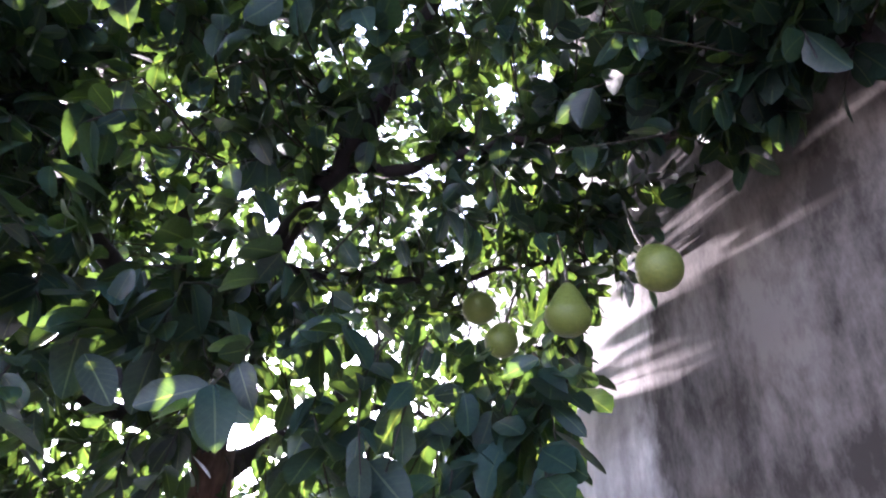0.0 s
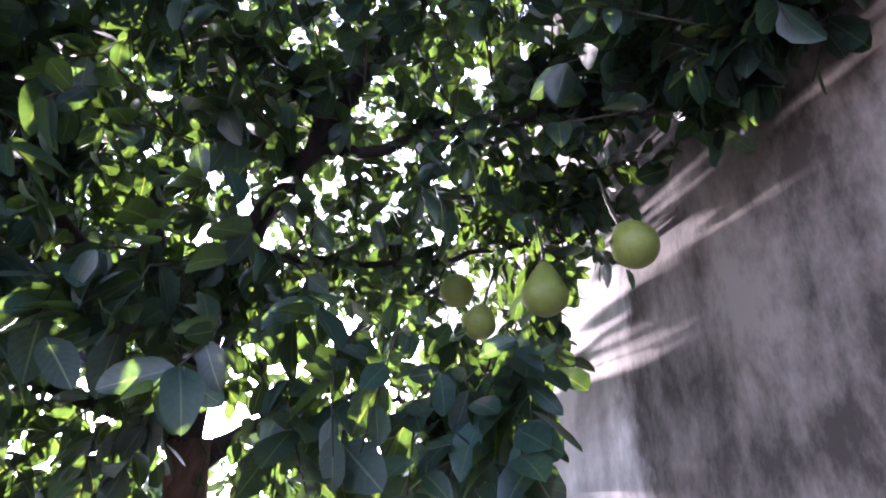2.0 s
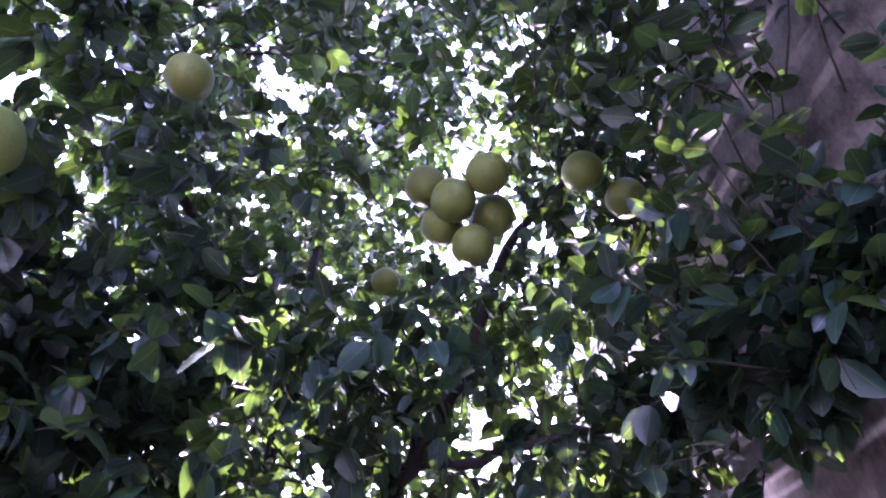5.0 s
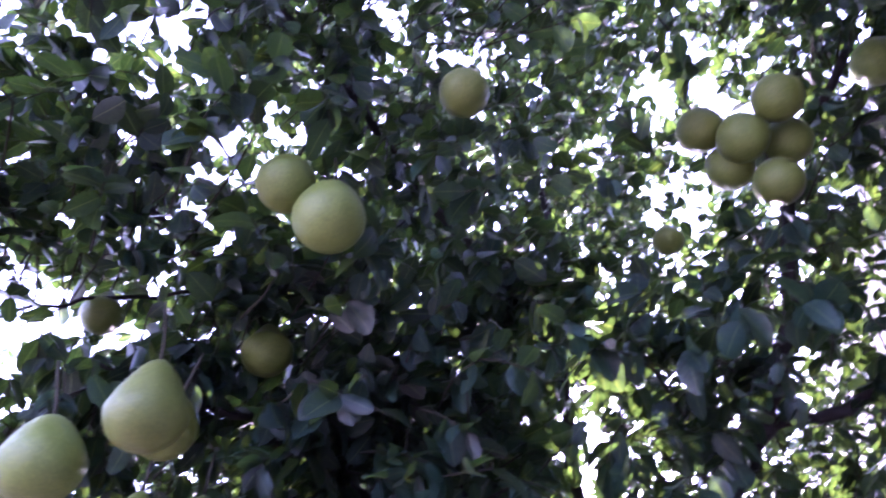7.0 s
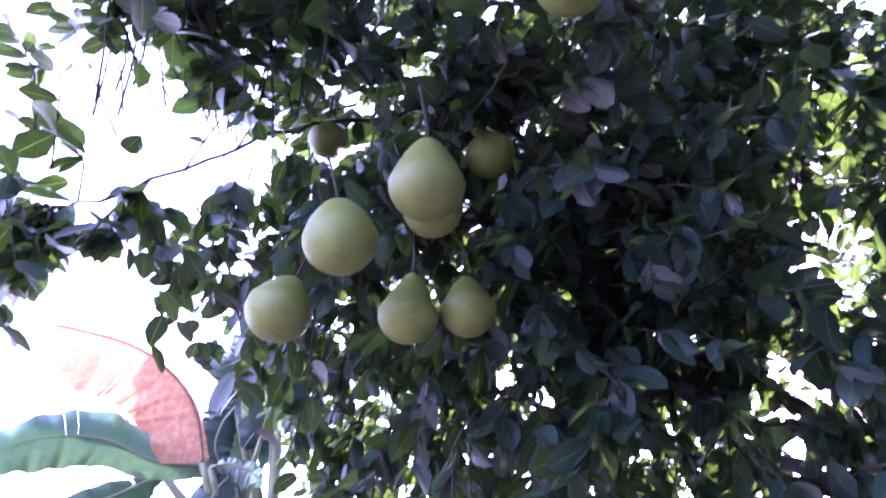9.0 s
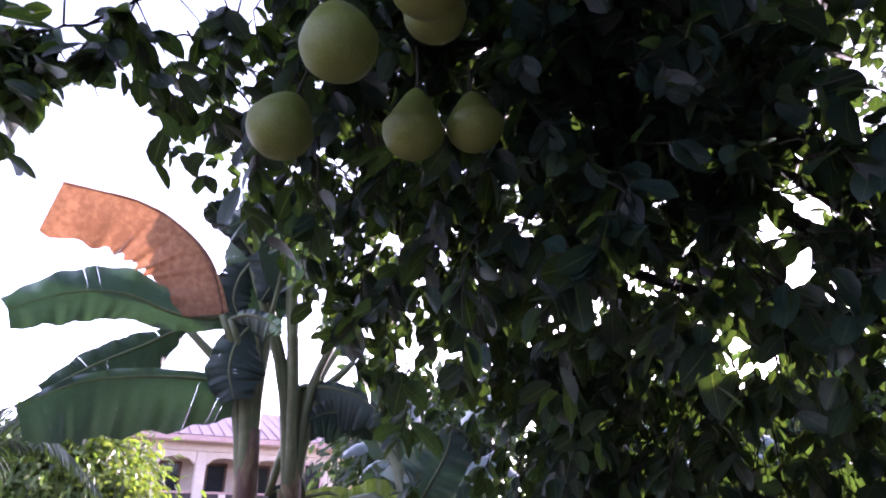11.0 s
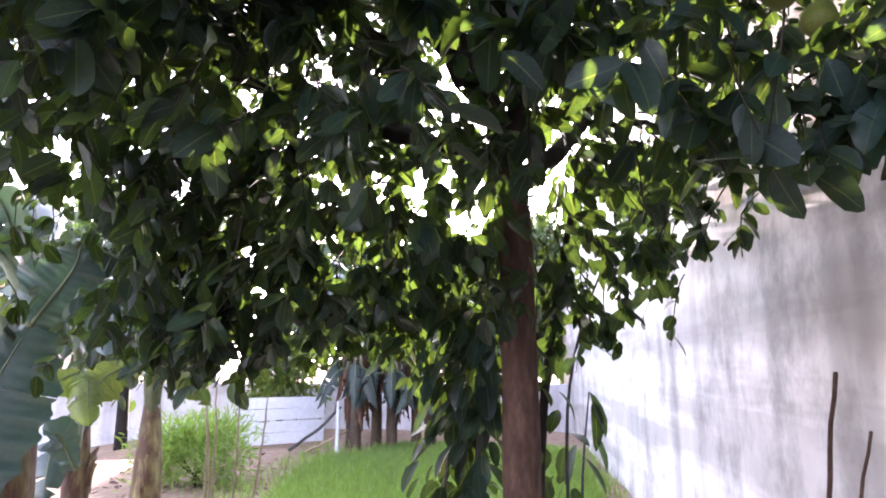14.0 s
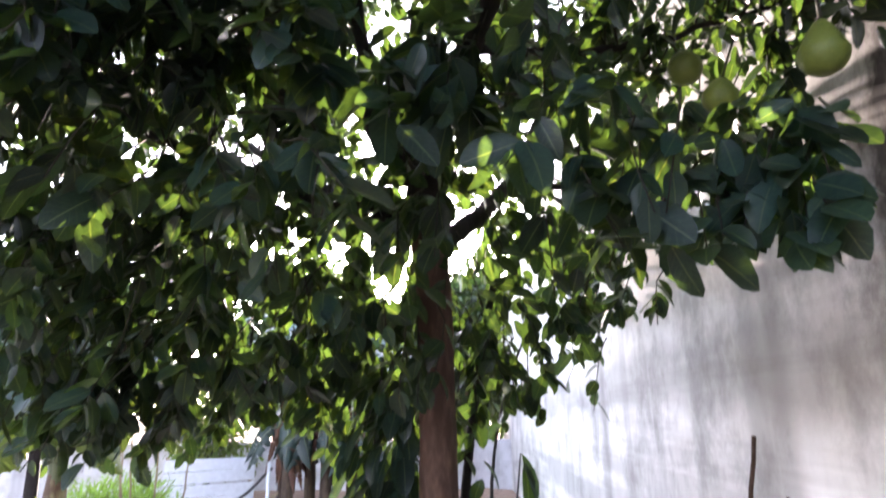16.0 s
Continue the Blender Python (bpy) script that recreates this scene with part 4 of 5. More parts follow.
def banana_blade(parent, mid, face, wide, mat, rng, tears=2, sag=0.25):
    """A leaf along a bent midrib, its two halves as wide as given at even steps, slit by the wind here and there."""
    n = 57
    line = smooth_line(mid, n)
    tang = np.gradient(line, axis=0)
    tang /= np.linalg.norm(tang, axis=1)[:, None]
    side = np.cross(tang, face)
    side /= np.linalg.norm(side, axis=1)[:, None]
    up = np.cross(side, tang)
    verts, faces = [], []
    for sg, w in zip((-1, 1), wide):
        half = np.interp(np.linspace(0, 1, n), np.linspace(0, 1, len(w)), w)
        half = np.convolve(np.r_[half[0], half[0], half, half[-1], half[-1]], np.ones(5) / 5, "valid")
        half *= 1 + 0.05 * np.sin(np.arange(n) * rng.uniform(0.5, 0.9) + rng.uniform(0, 6)) + rng.normal(0, 0.012, n)
        slits = rng.choice(np.arange(4, n - 4), size=tears, replace=False) if tears else []
        cuts = sorted({0, n - 1, *(int(k) for k in slits)})
        for a, b in zip(cuts, cuts[1:]):
            bend = sag + rng.normal(0, 0.03)
            slip = rng.choice((0.0, 0.0, 0.003))
            rows = []
            for i in range(a, b + 1):
                row = []
                for f in (0.0, 0.2, 0.4, 0.6, 0.8, 1.0):
                    edge = f * (slip if i == a and a else -slip if i == b and b < n - 1 else 0.0)
                    ridge = 0.005 * math.sin(i * 1.5) * f + 0.012 * math.sin(i * 0.7 + 2 * sg) * f * f
                    row.append(len(verts))
                    verts.append(line[i] + tang[i] * (edge + 0.18 * half[i] * f) + side[i] * sg * half[i] * f * math.cos(bend * f) + up[i] * (0.1 * half[i] * f - half[i] * f * math.sin(bend * f) + ridge))
                rows.append(row)
            for r0, r1 in zip(rows, rows[1:]):
                for k in range(5):
                    q = (r0[k], r0[k + 1], r1[k + 1], r1[k])
                    faces.append(q if sg > 0 else q[::-1])
    leaf = piece("leaf", raw("leaf", np.array(verts), faces, mat), parent)
    piece("midrib", raw("midrib", *tube(line + up * 0.002, np.linspace(0.012, 0.003, n), 6), mat if mat in (DRY, DEAD) else RIB), leaf)
    return leaf


def banana_plant(x, y, height, girth, leaves, label, seed, lean=(0, 0), skirt=0, stem=STEM):
    rng = np.random.default_rng(seed)
    z0 = float(ground_z(np.array(x), np.array(y)))
    plant = thing("banana_plant", label, "banana plant", "banana plants in the garden")
    line = smooth_line([(x, y, z0 - 0.05), (x + lean[0] * 0.4, y + lean[1] * 0.4, z0 + height * 0.5), (x + lean[0], y + lean[1], z0 + height)], 16)
    rad = np.interp(np.linspace(0, 1, 16), [0, 0.08, 0.6, 1], [girth * 0.62, girth * 0.52, girth * 0.43, girth * 0.26])
    piece("stem", raw("stem", *tube(line, rad, 14, 0.03, rng), stem), plant, "fleshy banana stem with brown peeling sheaths")
    top = line[-1]
    for k in range(3):  # old sheaths that peel off the stem
        i = rng.integers(3, 11)
        a = rng.uniform(0, 6.28)
        o = np.array((math.cos(a), math.sin(a), 0))
        l = smooth_line([line[i] + o * rad[i] * 0.9, line[i + 2] + o * (rad[i + 2] + 0.02), line[i + 3] + o * (rad[i + 3] + 0.07)], 6)
        piece("sheath", raw("sheath", *tube(l, np.linspace(0.035, 0.012, 6), 6), stem), plant)
    for spec in leaves:
        base = np.array(spec["mid"][0] if "mid" in spec else spec.get("base", top))
        l = smooth_line([line[-4], top + (base - top) * 0.3 + (0, 0, 0.06), base], 8)
        piece("petiole", raw("petiole", *tube(l, np.linspace(girth * 0.22, 0.022, 8), 8), RIB), plant)
        if "mid" in spec:
            banana_blade(plant, spec["mid"], spec["face"], spec["wide"], spec["mat"], rng, spec["tears"], spec["sag"])
            continue
        banana_leaf(plant, base, spec["tip"], spec.get("arch", 0.3), spec.get("width", 0.5), spec.get("mat", BANANA), rng, spec.get("tears", 5), spec.get("hang", 0.5), spec.get("turn", 0.0), spec.get("blunt", 0.02))
    for k in range(skirt):
        a = rng.uniform(0, 6.28)
        o = np.array((math.cos(a), math.sin(a), 0))
        b = line[-2] + o * 0.08
        banana_leaf(plant, b, b + o * 0.25 + (0, 0, -height * rng.uniform(0.45, 0.75)), 0.12, 0.24, DEAD, rng, 7, 0.9)
    return plant


def fan(top, n, length, seed, rise=0.7, width=0.45):
    """A ring of leaves round the top of a stem."""
    rng = np.random.default_rng(seed)
    out = []
    for k in range(n):
        a = 6.28 * (k + rng.uniform(-0.25, 0.25)) / n
        o = np.array((math.cos(a), math.sin(a), 0))
        b = np.array(top) + o * 0.16 + (0, 0, 0.3 + rng.uniform(0, 0.15))
        r = length * rng.uniform(0.75, 1.1)
        out.append(dict(base=b, tip=b + o * r * 0.8 + (0, 0, r * rng.uniform(-0.35, 0.5) * rise), arch=0.28 * r, width=width * rng.uniform(0.8, 1.15), tears=int(rng.integers(2, 7))))
    return out


banana_plant(-3.42, 3.54, 2.17, 0.21, [
    dict(base=(-3.27, 3.37, 2.84), tip=(-2.87, 3.15, 3.61), arch=0.08, width=0.41, tears=2, hang=0.3),
    dict(base=(-3.53, 3.66, 2.8), tip=(-4.27, 4.35, 3.2), arch=0.24, width=0.41),
    dict(base=(-3.56, 3.66, 1.65), tip=(-3.68, 3.92, 1.0), arch=0.1, width=0.4, tears=1, hang=0.3, turn=1.2, mat=BACKLIT),
    dict(mid=[(-3.40, 3.11, 2.78), (-3.41, 2.98, 3.04), (-3.46, 2.81, 3.20), (-3.57, 2.58, 3.30), (-3.76, 2.24, 3.31)], face=(0.75, -0.55, -0.36), wide=[(0.21, 0.33, 0.32, 0.31, 0.28), (0.04, 0.02, 0.01, 0.01, 0.01)], mat=DRY, tears=2, sag=0.15),
    dict(mid=[(-3.43, 3.22, 2.79), (-3.58, 2.97, 2.76), (-3.70, 2.68, 2.82), (-3.81, 2.44, 2.77), (-3.91, 2.22, 2.63)], face=(0.80, -0.53, -0.27), wide=[(0.07, 0.10, 0.16, 0.17, 0.10), (0.03, 0.12, 0.15, 0.12, 0.07)], mat=BANANA, tears=2, sag=0.3),
    dict(mid=[(-3.40, 3.38, 2.41), (-3.52, 3.13, 2.42), (-3.67, 2.83, 2.39), (-3.77, 2.56, 2.31), (-3.83, 2.34, 2.16)], face=(0.80, -0.58, -0.17), wide=[(0.19, 0.30, 0.32, 0.30, 0.17), (0.02, 0.04, 0.05, 0.04, 0.02)], mat=BANANA, tears=5, sag=0.2),
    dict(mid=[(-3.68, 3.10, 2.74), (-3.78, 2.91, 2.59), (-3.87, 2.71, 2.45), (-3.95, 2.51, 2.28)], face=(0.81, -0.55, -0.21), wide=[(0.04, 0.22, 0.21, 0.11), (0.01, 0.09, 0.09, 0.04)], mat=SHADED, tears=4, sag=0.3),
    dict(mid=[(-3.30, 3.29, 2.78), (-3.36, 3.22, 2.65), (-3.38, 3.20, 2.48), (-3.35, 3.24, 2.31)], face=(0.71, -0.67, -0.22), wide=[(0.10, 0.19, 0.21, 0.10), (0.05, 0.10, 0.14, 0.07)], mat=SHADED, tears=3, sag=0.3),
    dict(mid=[(-3.37, 3.15, 2.76), (-3.27, 3.19, 2.78), (-3.16, 3.27, 2.74), (-3.11, 3.30, 2.67)], face=(0.69, -0.67, -0.27), wide=[(0.01, 0.04, 0.05, 0.01), (0.03, 0.09, 0.10, 0.01)], mat=BANANA, tears=1, sag=0.3),
], "banana plant with one dried orange leaf above torn green leaves", 11, lean=(0.03, -0.1))
banana_plant(-3.33, 3.85, 2.13, 0.2, [
    dict(base=(-3.09, 3.8, 2.8), tip=(-2.44, 3.61, 3.12), arch=0.20, width=0.41),
    dict(base=(-3.23, 4.06, 2.84), tip=(-3.59, 4.81, 3.37), arch=0.24, width=0.41),
    dict(base=(-3.08, 3.97, 2.64), tip=(-2.81, 4.28, 1.83), arch=0.20, width=0.49, hang=0.4, turn=0.6),
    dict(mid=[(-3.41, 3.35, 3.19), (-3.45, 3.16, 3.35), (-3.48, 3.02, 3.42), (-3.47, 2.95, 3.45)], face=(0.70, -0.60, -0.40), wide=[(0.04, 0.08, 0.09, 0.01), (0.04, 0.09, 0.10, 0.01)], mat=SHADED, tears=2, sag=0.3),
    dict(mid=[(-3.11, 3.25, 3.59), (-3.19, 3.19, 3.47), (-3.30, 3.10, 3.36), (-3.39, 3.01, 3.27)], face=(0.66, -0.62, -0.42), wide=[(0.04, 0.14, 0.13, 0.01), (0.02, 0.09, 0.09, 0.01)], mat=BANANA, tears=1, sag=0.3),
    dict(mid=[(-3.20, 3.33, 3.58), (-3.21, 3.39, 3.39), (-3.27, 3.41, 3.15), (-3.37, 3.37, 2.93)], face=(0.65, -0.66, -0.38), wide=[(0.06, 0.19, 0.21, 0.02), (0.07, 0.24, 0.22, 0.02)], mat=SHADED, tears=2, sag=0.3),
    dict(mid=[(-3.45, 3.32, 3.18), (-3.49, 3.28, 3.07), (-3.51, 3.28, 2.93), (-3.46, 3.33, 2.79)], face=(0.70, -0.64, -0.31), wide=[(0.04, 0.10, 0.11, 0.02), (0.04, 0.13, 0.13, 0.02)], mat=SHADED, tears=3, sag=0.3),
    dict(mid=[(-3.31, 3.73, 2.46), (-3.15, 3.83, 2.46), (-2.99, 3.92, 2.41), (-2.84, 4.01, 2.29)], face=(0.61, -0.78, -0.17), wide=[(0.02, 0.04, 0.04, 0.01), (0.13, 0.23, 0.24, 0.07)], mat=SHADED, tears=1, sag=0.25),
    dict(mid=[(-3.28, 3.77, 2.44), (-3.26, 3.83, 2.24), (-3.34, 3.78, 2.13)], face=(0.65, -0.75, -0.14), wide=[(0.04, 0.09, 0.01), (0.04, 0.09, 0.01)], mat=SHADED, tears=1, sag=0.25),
    dict(mid=[(-3.33, 3.88, 1.81), (-3.20, 3.97, 1.84), (-3.05, 4.06, 1.80), (-2.92, 4.13, 1.87)], face=(0.61, -0.79, -0.04), wide=[(0.03, 0.04, 0.08, 0.01), (0.17, 0.34, 0.31, 0.04)], mat=BACKLIT, tears=1, sag=0.2),
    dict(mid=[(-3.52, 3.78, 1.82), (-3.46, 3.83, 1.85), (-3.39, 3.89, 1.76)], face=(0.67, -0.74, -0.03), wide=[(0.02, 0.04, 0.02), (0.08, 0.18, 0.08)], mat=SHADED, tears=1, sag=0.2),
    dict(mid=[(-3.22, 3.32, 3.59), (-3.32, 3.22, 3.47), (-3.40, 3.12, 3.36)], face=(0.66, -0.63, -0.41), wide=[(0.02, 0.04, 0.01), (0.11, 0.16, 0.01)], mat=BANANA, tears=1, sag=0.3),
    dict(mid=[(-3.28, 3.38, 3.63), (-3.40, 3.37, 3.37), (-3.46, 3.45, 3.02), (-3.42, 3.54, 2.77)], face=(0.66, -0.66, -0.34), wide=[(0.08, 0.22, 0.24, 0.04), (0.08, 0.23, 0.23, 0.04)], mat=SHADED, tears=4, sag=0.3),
], "banana plant with a green fleshy stem and broad leaves", 12, lean=(0.0, -0.1))
banana_plant(-2.62, 4.0, 1.75, 0.24, [
    dict(base=(-2.75, 4.2, 2.1), tip=(-3.4, 4.8, 2.6), arch=0.25, width=0.5),
    dict(base=(-2.5, 4.25, 2.1), tip=(-2.1, 4.9, 2.4), arch=0.25, width=0.5),
    dict(mid=[(-2.69, 3.56, 0.94), (-2.65, 3.69, 1.23), (-2.60, 3.79, 1.47), (-2.53, 3.89, 1.74)], face=(0.64, -0.77, 0.06), wide=[(0.21, 0.21, 0.18, 0.03), (0.27, 0.3, 0.29, 0.13)], mat=BANANA, tears=2, sag=0.12),
    dict(mid=[(-2.53, 3.89, 1.74), (-2.46, 3.95, 1.90), (-2.39, 4.00, 2.07), (-2.37, 4.01, 2.21)], face=(0.58, -0.81, -0.10), wide=[(0.08, 0.22, 0.20, 0.01), (0.07, 0.17, 0.15, 0.01)], mat=BANANA, tears=0, sag=0.15),
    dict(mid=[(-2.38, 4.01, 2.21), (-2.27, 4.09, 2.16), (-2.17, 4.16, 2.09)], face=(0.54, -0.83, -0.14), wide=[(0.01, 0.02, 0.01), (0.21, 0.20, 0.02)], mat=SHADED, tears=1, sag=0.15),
    dict(mid=[(-3.20, 3.84, 1.71), (-3.05, 3.97, 1.73), (-2.91, 4.09, 1.79), (-2.80, 4.18, 1.81)], face=(0.66, -0.75, -0.04), wide=[(0.04, 0.13, 0.15, 0.02), (0.23, 0.33, 0.27, 0.02)], mat=BACKLIT, tears=1, sag=0.2),
    dict(mid=[(-3.24, 3.93, 1.42), (-3.14, 4.03, 1.53), (-3.07, 4.10, 1.60)], face=(0.68, -0.74, 0.02), wide=[(0.04, 0.13, 0.02), (0.20, 0.27, 0.02)], mat=BACKLIT, tears=1, sag=0.2),
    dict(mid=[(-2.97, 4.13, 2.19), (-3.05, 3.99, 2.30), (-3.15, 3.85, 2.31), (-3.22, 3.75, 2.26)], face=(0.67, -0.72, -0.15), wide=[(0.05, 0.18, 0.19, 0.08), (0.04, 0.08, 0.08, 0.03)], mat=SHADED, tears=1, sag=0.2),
], "low banana plant with a brown stem and big smooth leaves", 13)
banana_plant(-3.72, 6.15, 1.15, 0.24, fan((-3.72, 6.15, 1.55), 6, 1.1, 5) + [
    dict(base=(-3.6, 5.95, 1.5), tip=(-3.35, 5.7, 1.05), arch=0.12, width=0.4, hang=0.7, mat=BACKLIT), dict(base=(-3.85, 6.0, 0.85), tip=(-3.75, 5.8, 0.45), arch=0.1, width=0.3, tears=1),
    dict(mid=[(-3.30, 6.12, 1.54), (-3.40, 5.93, 1.43), (-3.47, 5.76, 1.21)], face=(0.54, -0.84, 0.03), wide=[(0.11, 0.24, 0.03), (0.04, 0.16, 0.02)], mat=BACKLIT, tears=1, sag=0.25),
    dict(mid=[(-3.60, 5.93, 1.48), (-3.65, 5.77, 1.43), (-3.70, 5.60, 1.31)], face=(0.58, -0.81, 0.03), wide=[(0.08, 0.18, 0.02), (0.03, 0.09, 0.02)], mat=BACKLIT, tears=1, sag=0.25),
    dict(mid=[(-3.50, 5.80, 0.72), (-3.60, 5.71, 0.99), (-3.62, 5.63, 0.97)], face=(0.57, -0.81, 0.11), wide=[(0.05, 0.18, 0.02), (0.05, 0.16, 0.02)], mat=BANANA, tears=1, sag=0.25),
],
    "banana plant with a pale green and brown stem", 14)
banana_plant(-3.12, 6.2, 1.2, 0.26, fan((-3.12, 6.2, 1.6), 6, 1.1, 6) + [dict(base=(-3.0, 6.0, 1.6), tip=(-2.45, 5.9, 1.2), arch=0.18, width=0.5, tears=2, hang=0.7, mat=BACKLIT),
    dict(mid=[(-3.06, 6.25, 1.62), (-2.85, 6.25, 1.61), (-2.61, 6.26, 1.63)], face=(0.45, -0.89, -0.01), wide=[(0.02, 0.03, 0.01), (0.21, 0.41, 0.13)], mat=BACKLIT, tears=1, sag=0.2),
    dict(mid=[(-3.27, 6.13, 1.80), (-3.15, 6.15, 1.61), (-3.03, 6.16, 1.42)], face=(0.50, -0.87, -0.01), wide=[(0.03, 0.11, 0.02), (0.03, 0.11, 0.02)], mat=SHADED, tears=1, sag=0.25),
],
    "banana plant with a pale green and brown stem", 15)
for i, (bx, by, h) in enumerate(((-2.75, 12.3, 1.9), (-2.5, 12.9, 2.2), (-2.15, 12.5, 1.8), (-1.75, 12.8, 2.0), (-1.45, 12.4, 1.6), (-3.0, 13.0, 2.1))):
    banana_plant(bx, by, h, 0.2, fan((bx, by, h), 7, 1.5, 30 + i, 0.9) + [dict(base=(bx + s * 0.12, by - 0.2, h * (0.85 - 0.08 * abs(s))), tip=(bx + s * 0.45, by - 0.55, h * 0.4), arch=0.2, width=0.38, hang=0.8, mat=SHADED) for s in (-1.2, 0.2, 1.1)], "banana plant with brown hanging dead leaves in a clump", 40 + i, skirt=9, stem=OLD_STEM)


# ---- shrubs and trees farther off ----
def leafy(name, label, category, centre, radii, n, leaf, seed, mat=DISTANT, trunk=None, group="", droop=0.3, slim=0.42):
    """A trunk with limbs and a crown of many leaves with an uneven outline and gaps."""
    rng = np.random.default_rng(seed)
    centre, radii = np.array(centre, float), np.array(radii, float)
    z0 = float(ground_z(centre[0], centre[1]))
    ob = thing(name, label, category, group)
    clumps = rng.normal(0, 1, (60, 3))
    clumps = clumps / np.linalg.norm(clumps, axis=1)[:, None] * rng.uniform(0.35, 1.0, (60, 1)) ** 0.6 * radii * 0.85 + centre
    r0 = trunk or 0.03
    fork = np.array((centre[0], centre[1], max(z0 + 0.15, centre[2] - radii[2] * 0.7)))
    piece("trunk", raw("trunk", *tube(smooth_line([(centre[0] + 0.1 * r0, centre[1], z0 - 0.1), fork * (1, 1, 0.5) + (0, 0, z0 * 0.5), fork], 8), np.linspace(r0 * 1.2, r0 * 0.8, 8), 9), BARK), ob)
    for q in clumps[:9]:
        piece("limb", raw("limb", *tube(smooth_line([fork, (fork + q) / 2 + rng.normal(0, 0.08, 3) * radii, q], 7), np.linspace(r0 * 0.55, r0 * 0.12, 7), 6), BARK), ob)
    pick = clumps[rng.integers(0, len(clumps), n)]
    spread = rng.normal(0, 1, (n, 3)) * radii * 0.2
    pos = pick + spread
    pos = pos[pos[:, 2] > z0 + 0.03]
    n = len(pos)
    along = (pos - centre) / radii + rng.normal(0, 0.7, (n, 3)) + (0, 0, -droop)
    up = np.array((0, 0, 1.0)) + rng.normal(0, 0.6, (n, 3))
    length = leaf * rng.uniform(0.7, 1.3, n)
    vs = blades(pos, along, up, length, length * slim, rng.uniform(0.05, 0.4, n), rng.uniform(0, 0.4, n))
    piece("crown", blade_mesh("crown", vs, mat), ob)["kind"] = "stuff"
    return ob


# leaf colour brightened and yellowed to hold the sunlight that falls on it
SUNNY = surface("sunlit_leaf", (0.15, 0.19, 0.045), (0.07, 0.105, 0.028), 0.5, 9, 1.5, 0.0, vary=0.35, through_light=(2.2, 2.2, 0.6), share=0.4, island=True)
leafy("garden_tree", "bushy tree with drooping bright yellow-green leaves", "tree", (-16.69, 10.71, 2.2), (2.2, 2.4, 1.7), 15000, 0.22, 51, SUNNY, 0.14, droop=0.9)
leafy("garden_tree", "dark bushy tree beside the house drive", "tree", (-18.3, 10.36, 1.7), (2.4, 2.6, 2.2), 8000, 0.28, 52, DISTANT, 0.14, droop=0.6)
leafy("shrub", "low feathery green shrub on bare soil", "shrub", (-4.0, 8.9, 0.4), (0.75, 0.6, 0.55), 5200, 0.11, 53, GRASS, 0.02, droop=-0.5, slim=0.16)
leafy("shrub", "yellow-green shrub behind the plank fence", "shrub", (-4.9, 14.6, 1.2), (0.9, 0.7, 0.9), 1800, 0.16, 54, SUNNY, 0.03)
# the last two are added to keep the low sun off the east wall
for i, (x, y, z, a, b, n) in enumerate(((-7.2, 12.5, 3.0, 2.0, 1.7, 4500), (-3.7, 17.6, 3.1, 2.3, 2.2, 6500), (-10.5, 17.0, 3.2, 2.6, 2.2, 4500), (-1.6, 21.0, 2.8, 2.2, 1.8, 6000), (-3.5, 22.0, 2.6, 2.5, 1.7, 5000), (0.4, 20.0, 3.4, 2.3, 2.1, 15000), (1.2, 24.0, 3.9, 2.6, 2.5, 15000))):
    leafy("garden_tree", "dark green broad-leaved tree at the back of the garden", "tree", (x, y, z), (a, a, b), n, 0.26, 61 + i, DISTANT, 0.1, "trees at the back of the garden", droop=0.6)


# ---- grass ----
def build_grass():
    rng = np.random.default_rng(21)
    n = 90000
    p = rng.uniform((-3.6, 6.0), (1.3, 13.0), (n, 2))
    edge = np.array([noise.noise((a * 0.7, b * 0.7, 2)) for a, b in p])
    keep = (((p[:, 0] + 0.9) / 2.1) ** 2 + ((p[:, 1] - 9.8) / 3.2) ** 2 + 0.5 * edge < 1) | (rng.random(n) < 0.06)
    p = p[keep]
    n = len(p)
    h = rng.uniform(0.1, 0.25, n)
    pos = np.c_[p, np.zeros(n) - 0.02]
    lean = rng.normal(0, 0.35, (n, 2))
    along = np.c_[lean, np.ones(n)]
    side = np.c_[rng.normal(0, 1, (n, 2)), np.zeros(n)]
    side /= np.linalg.norm(side, axis=1)[:, None]
    w = rng.uniform(0.004, 0.008, n)[:, None]
    a, b = pos - side * w, pos + side * w
    c = pos + along * h[:, None] * 0.6
    tip = pos + along * h[:, None] + np.c_[lean * 0.35, -np.abs(lean[:, :1]) * 0.3] * h[:, None]
    vs = np.stack([a, b, c + side * w * 0.8, c - side * w * 0.8, tip], 1).reshape(-1, 3)
    faces = []
    for i in range(0, 5 * n, 5):
        faces += [(i, i + 1, i + 2, i + 3), (i + 3, i + 2, i + 4)]
    ob = new("grass", raw("grass", vs, faces, GRASS))
    tagged(ob, "patch of lush bright green grass under the trees", "grass", kind="stuff")


build_grass()


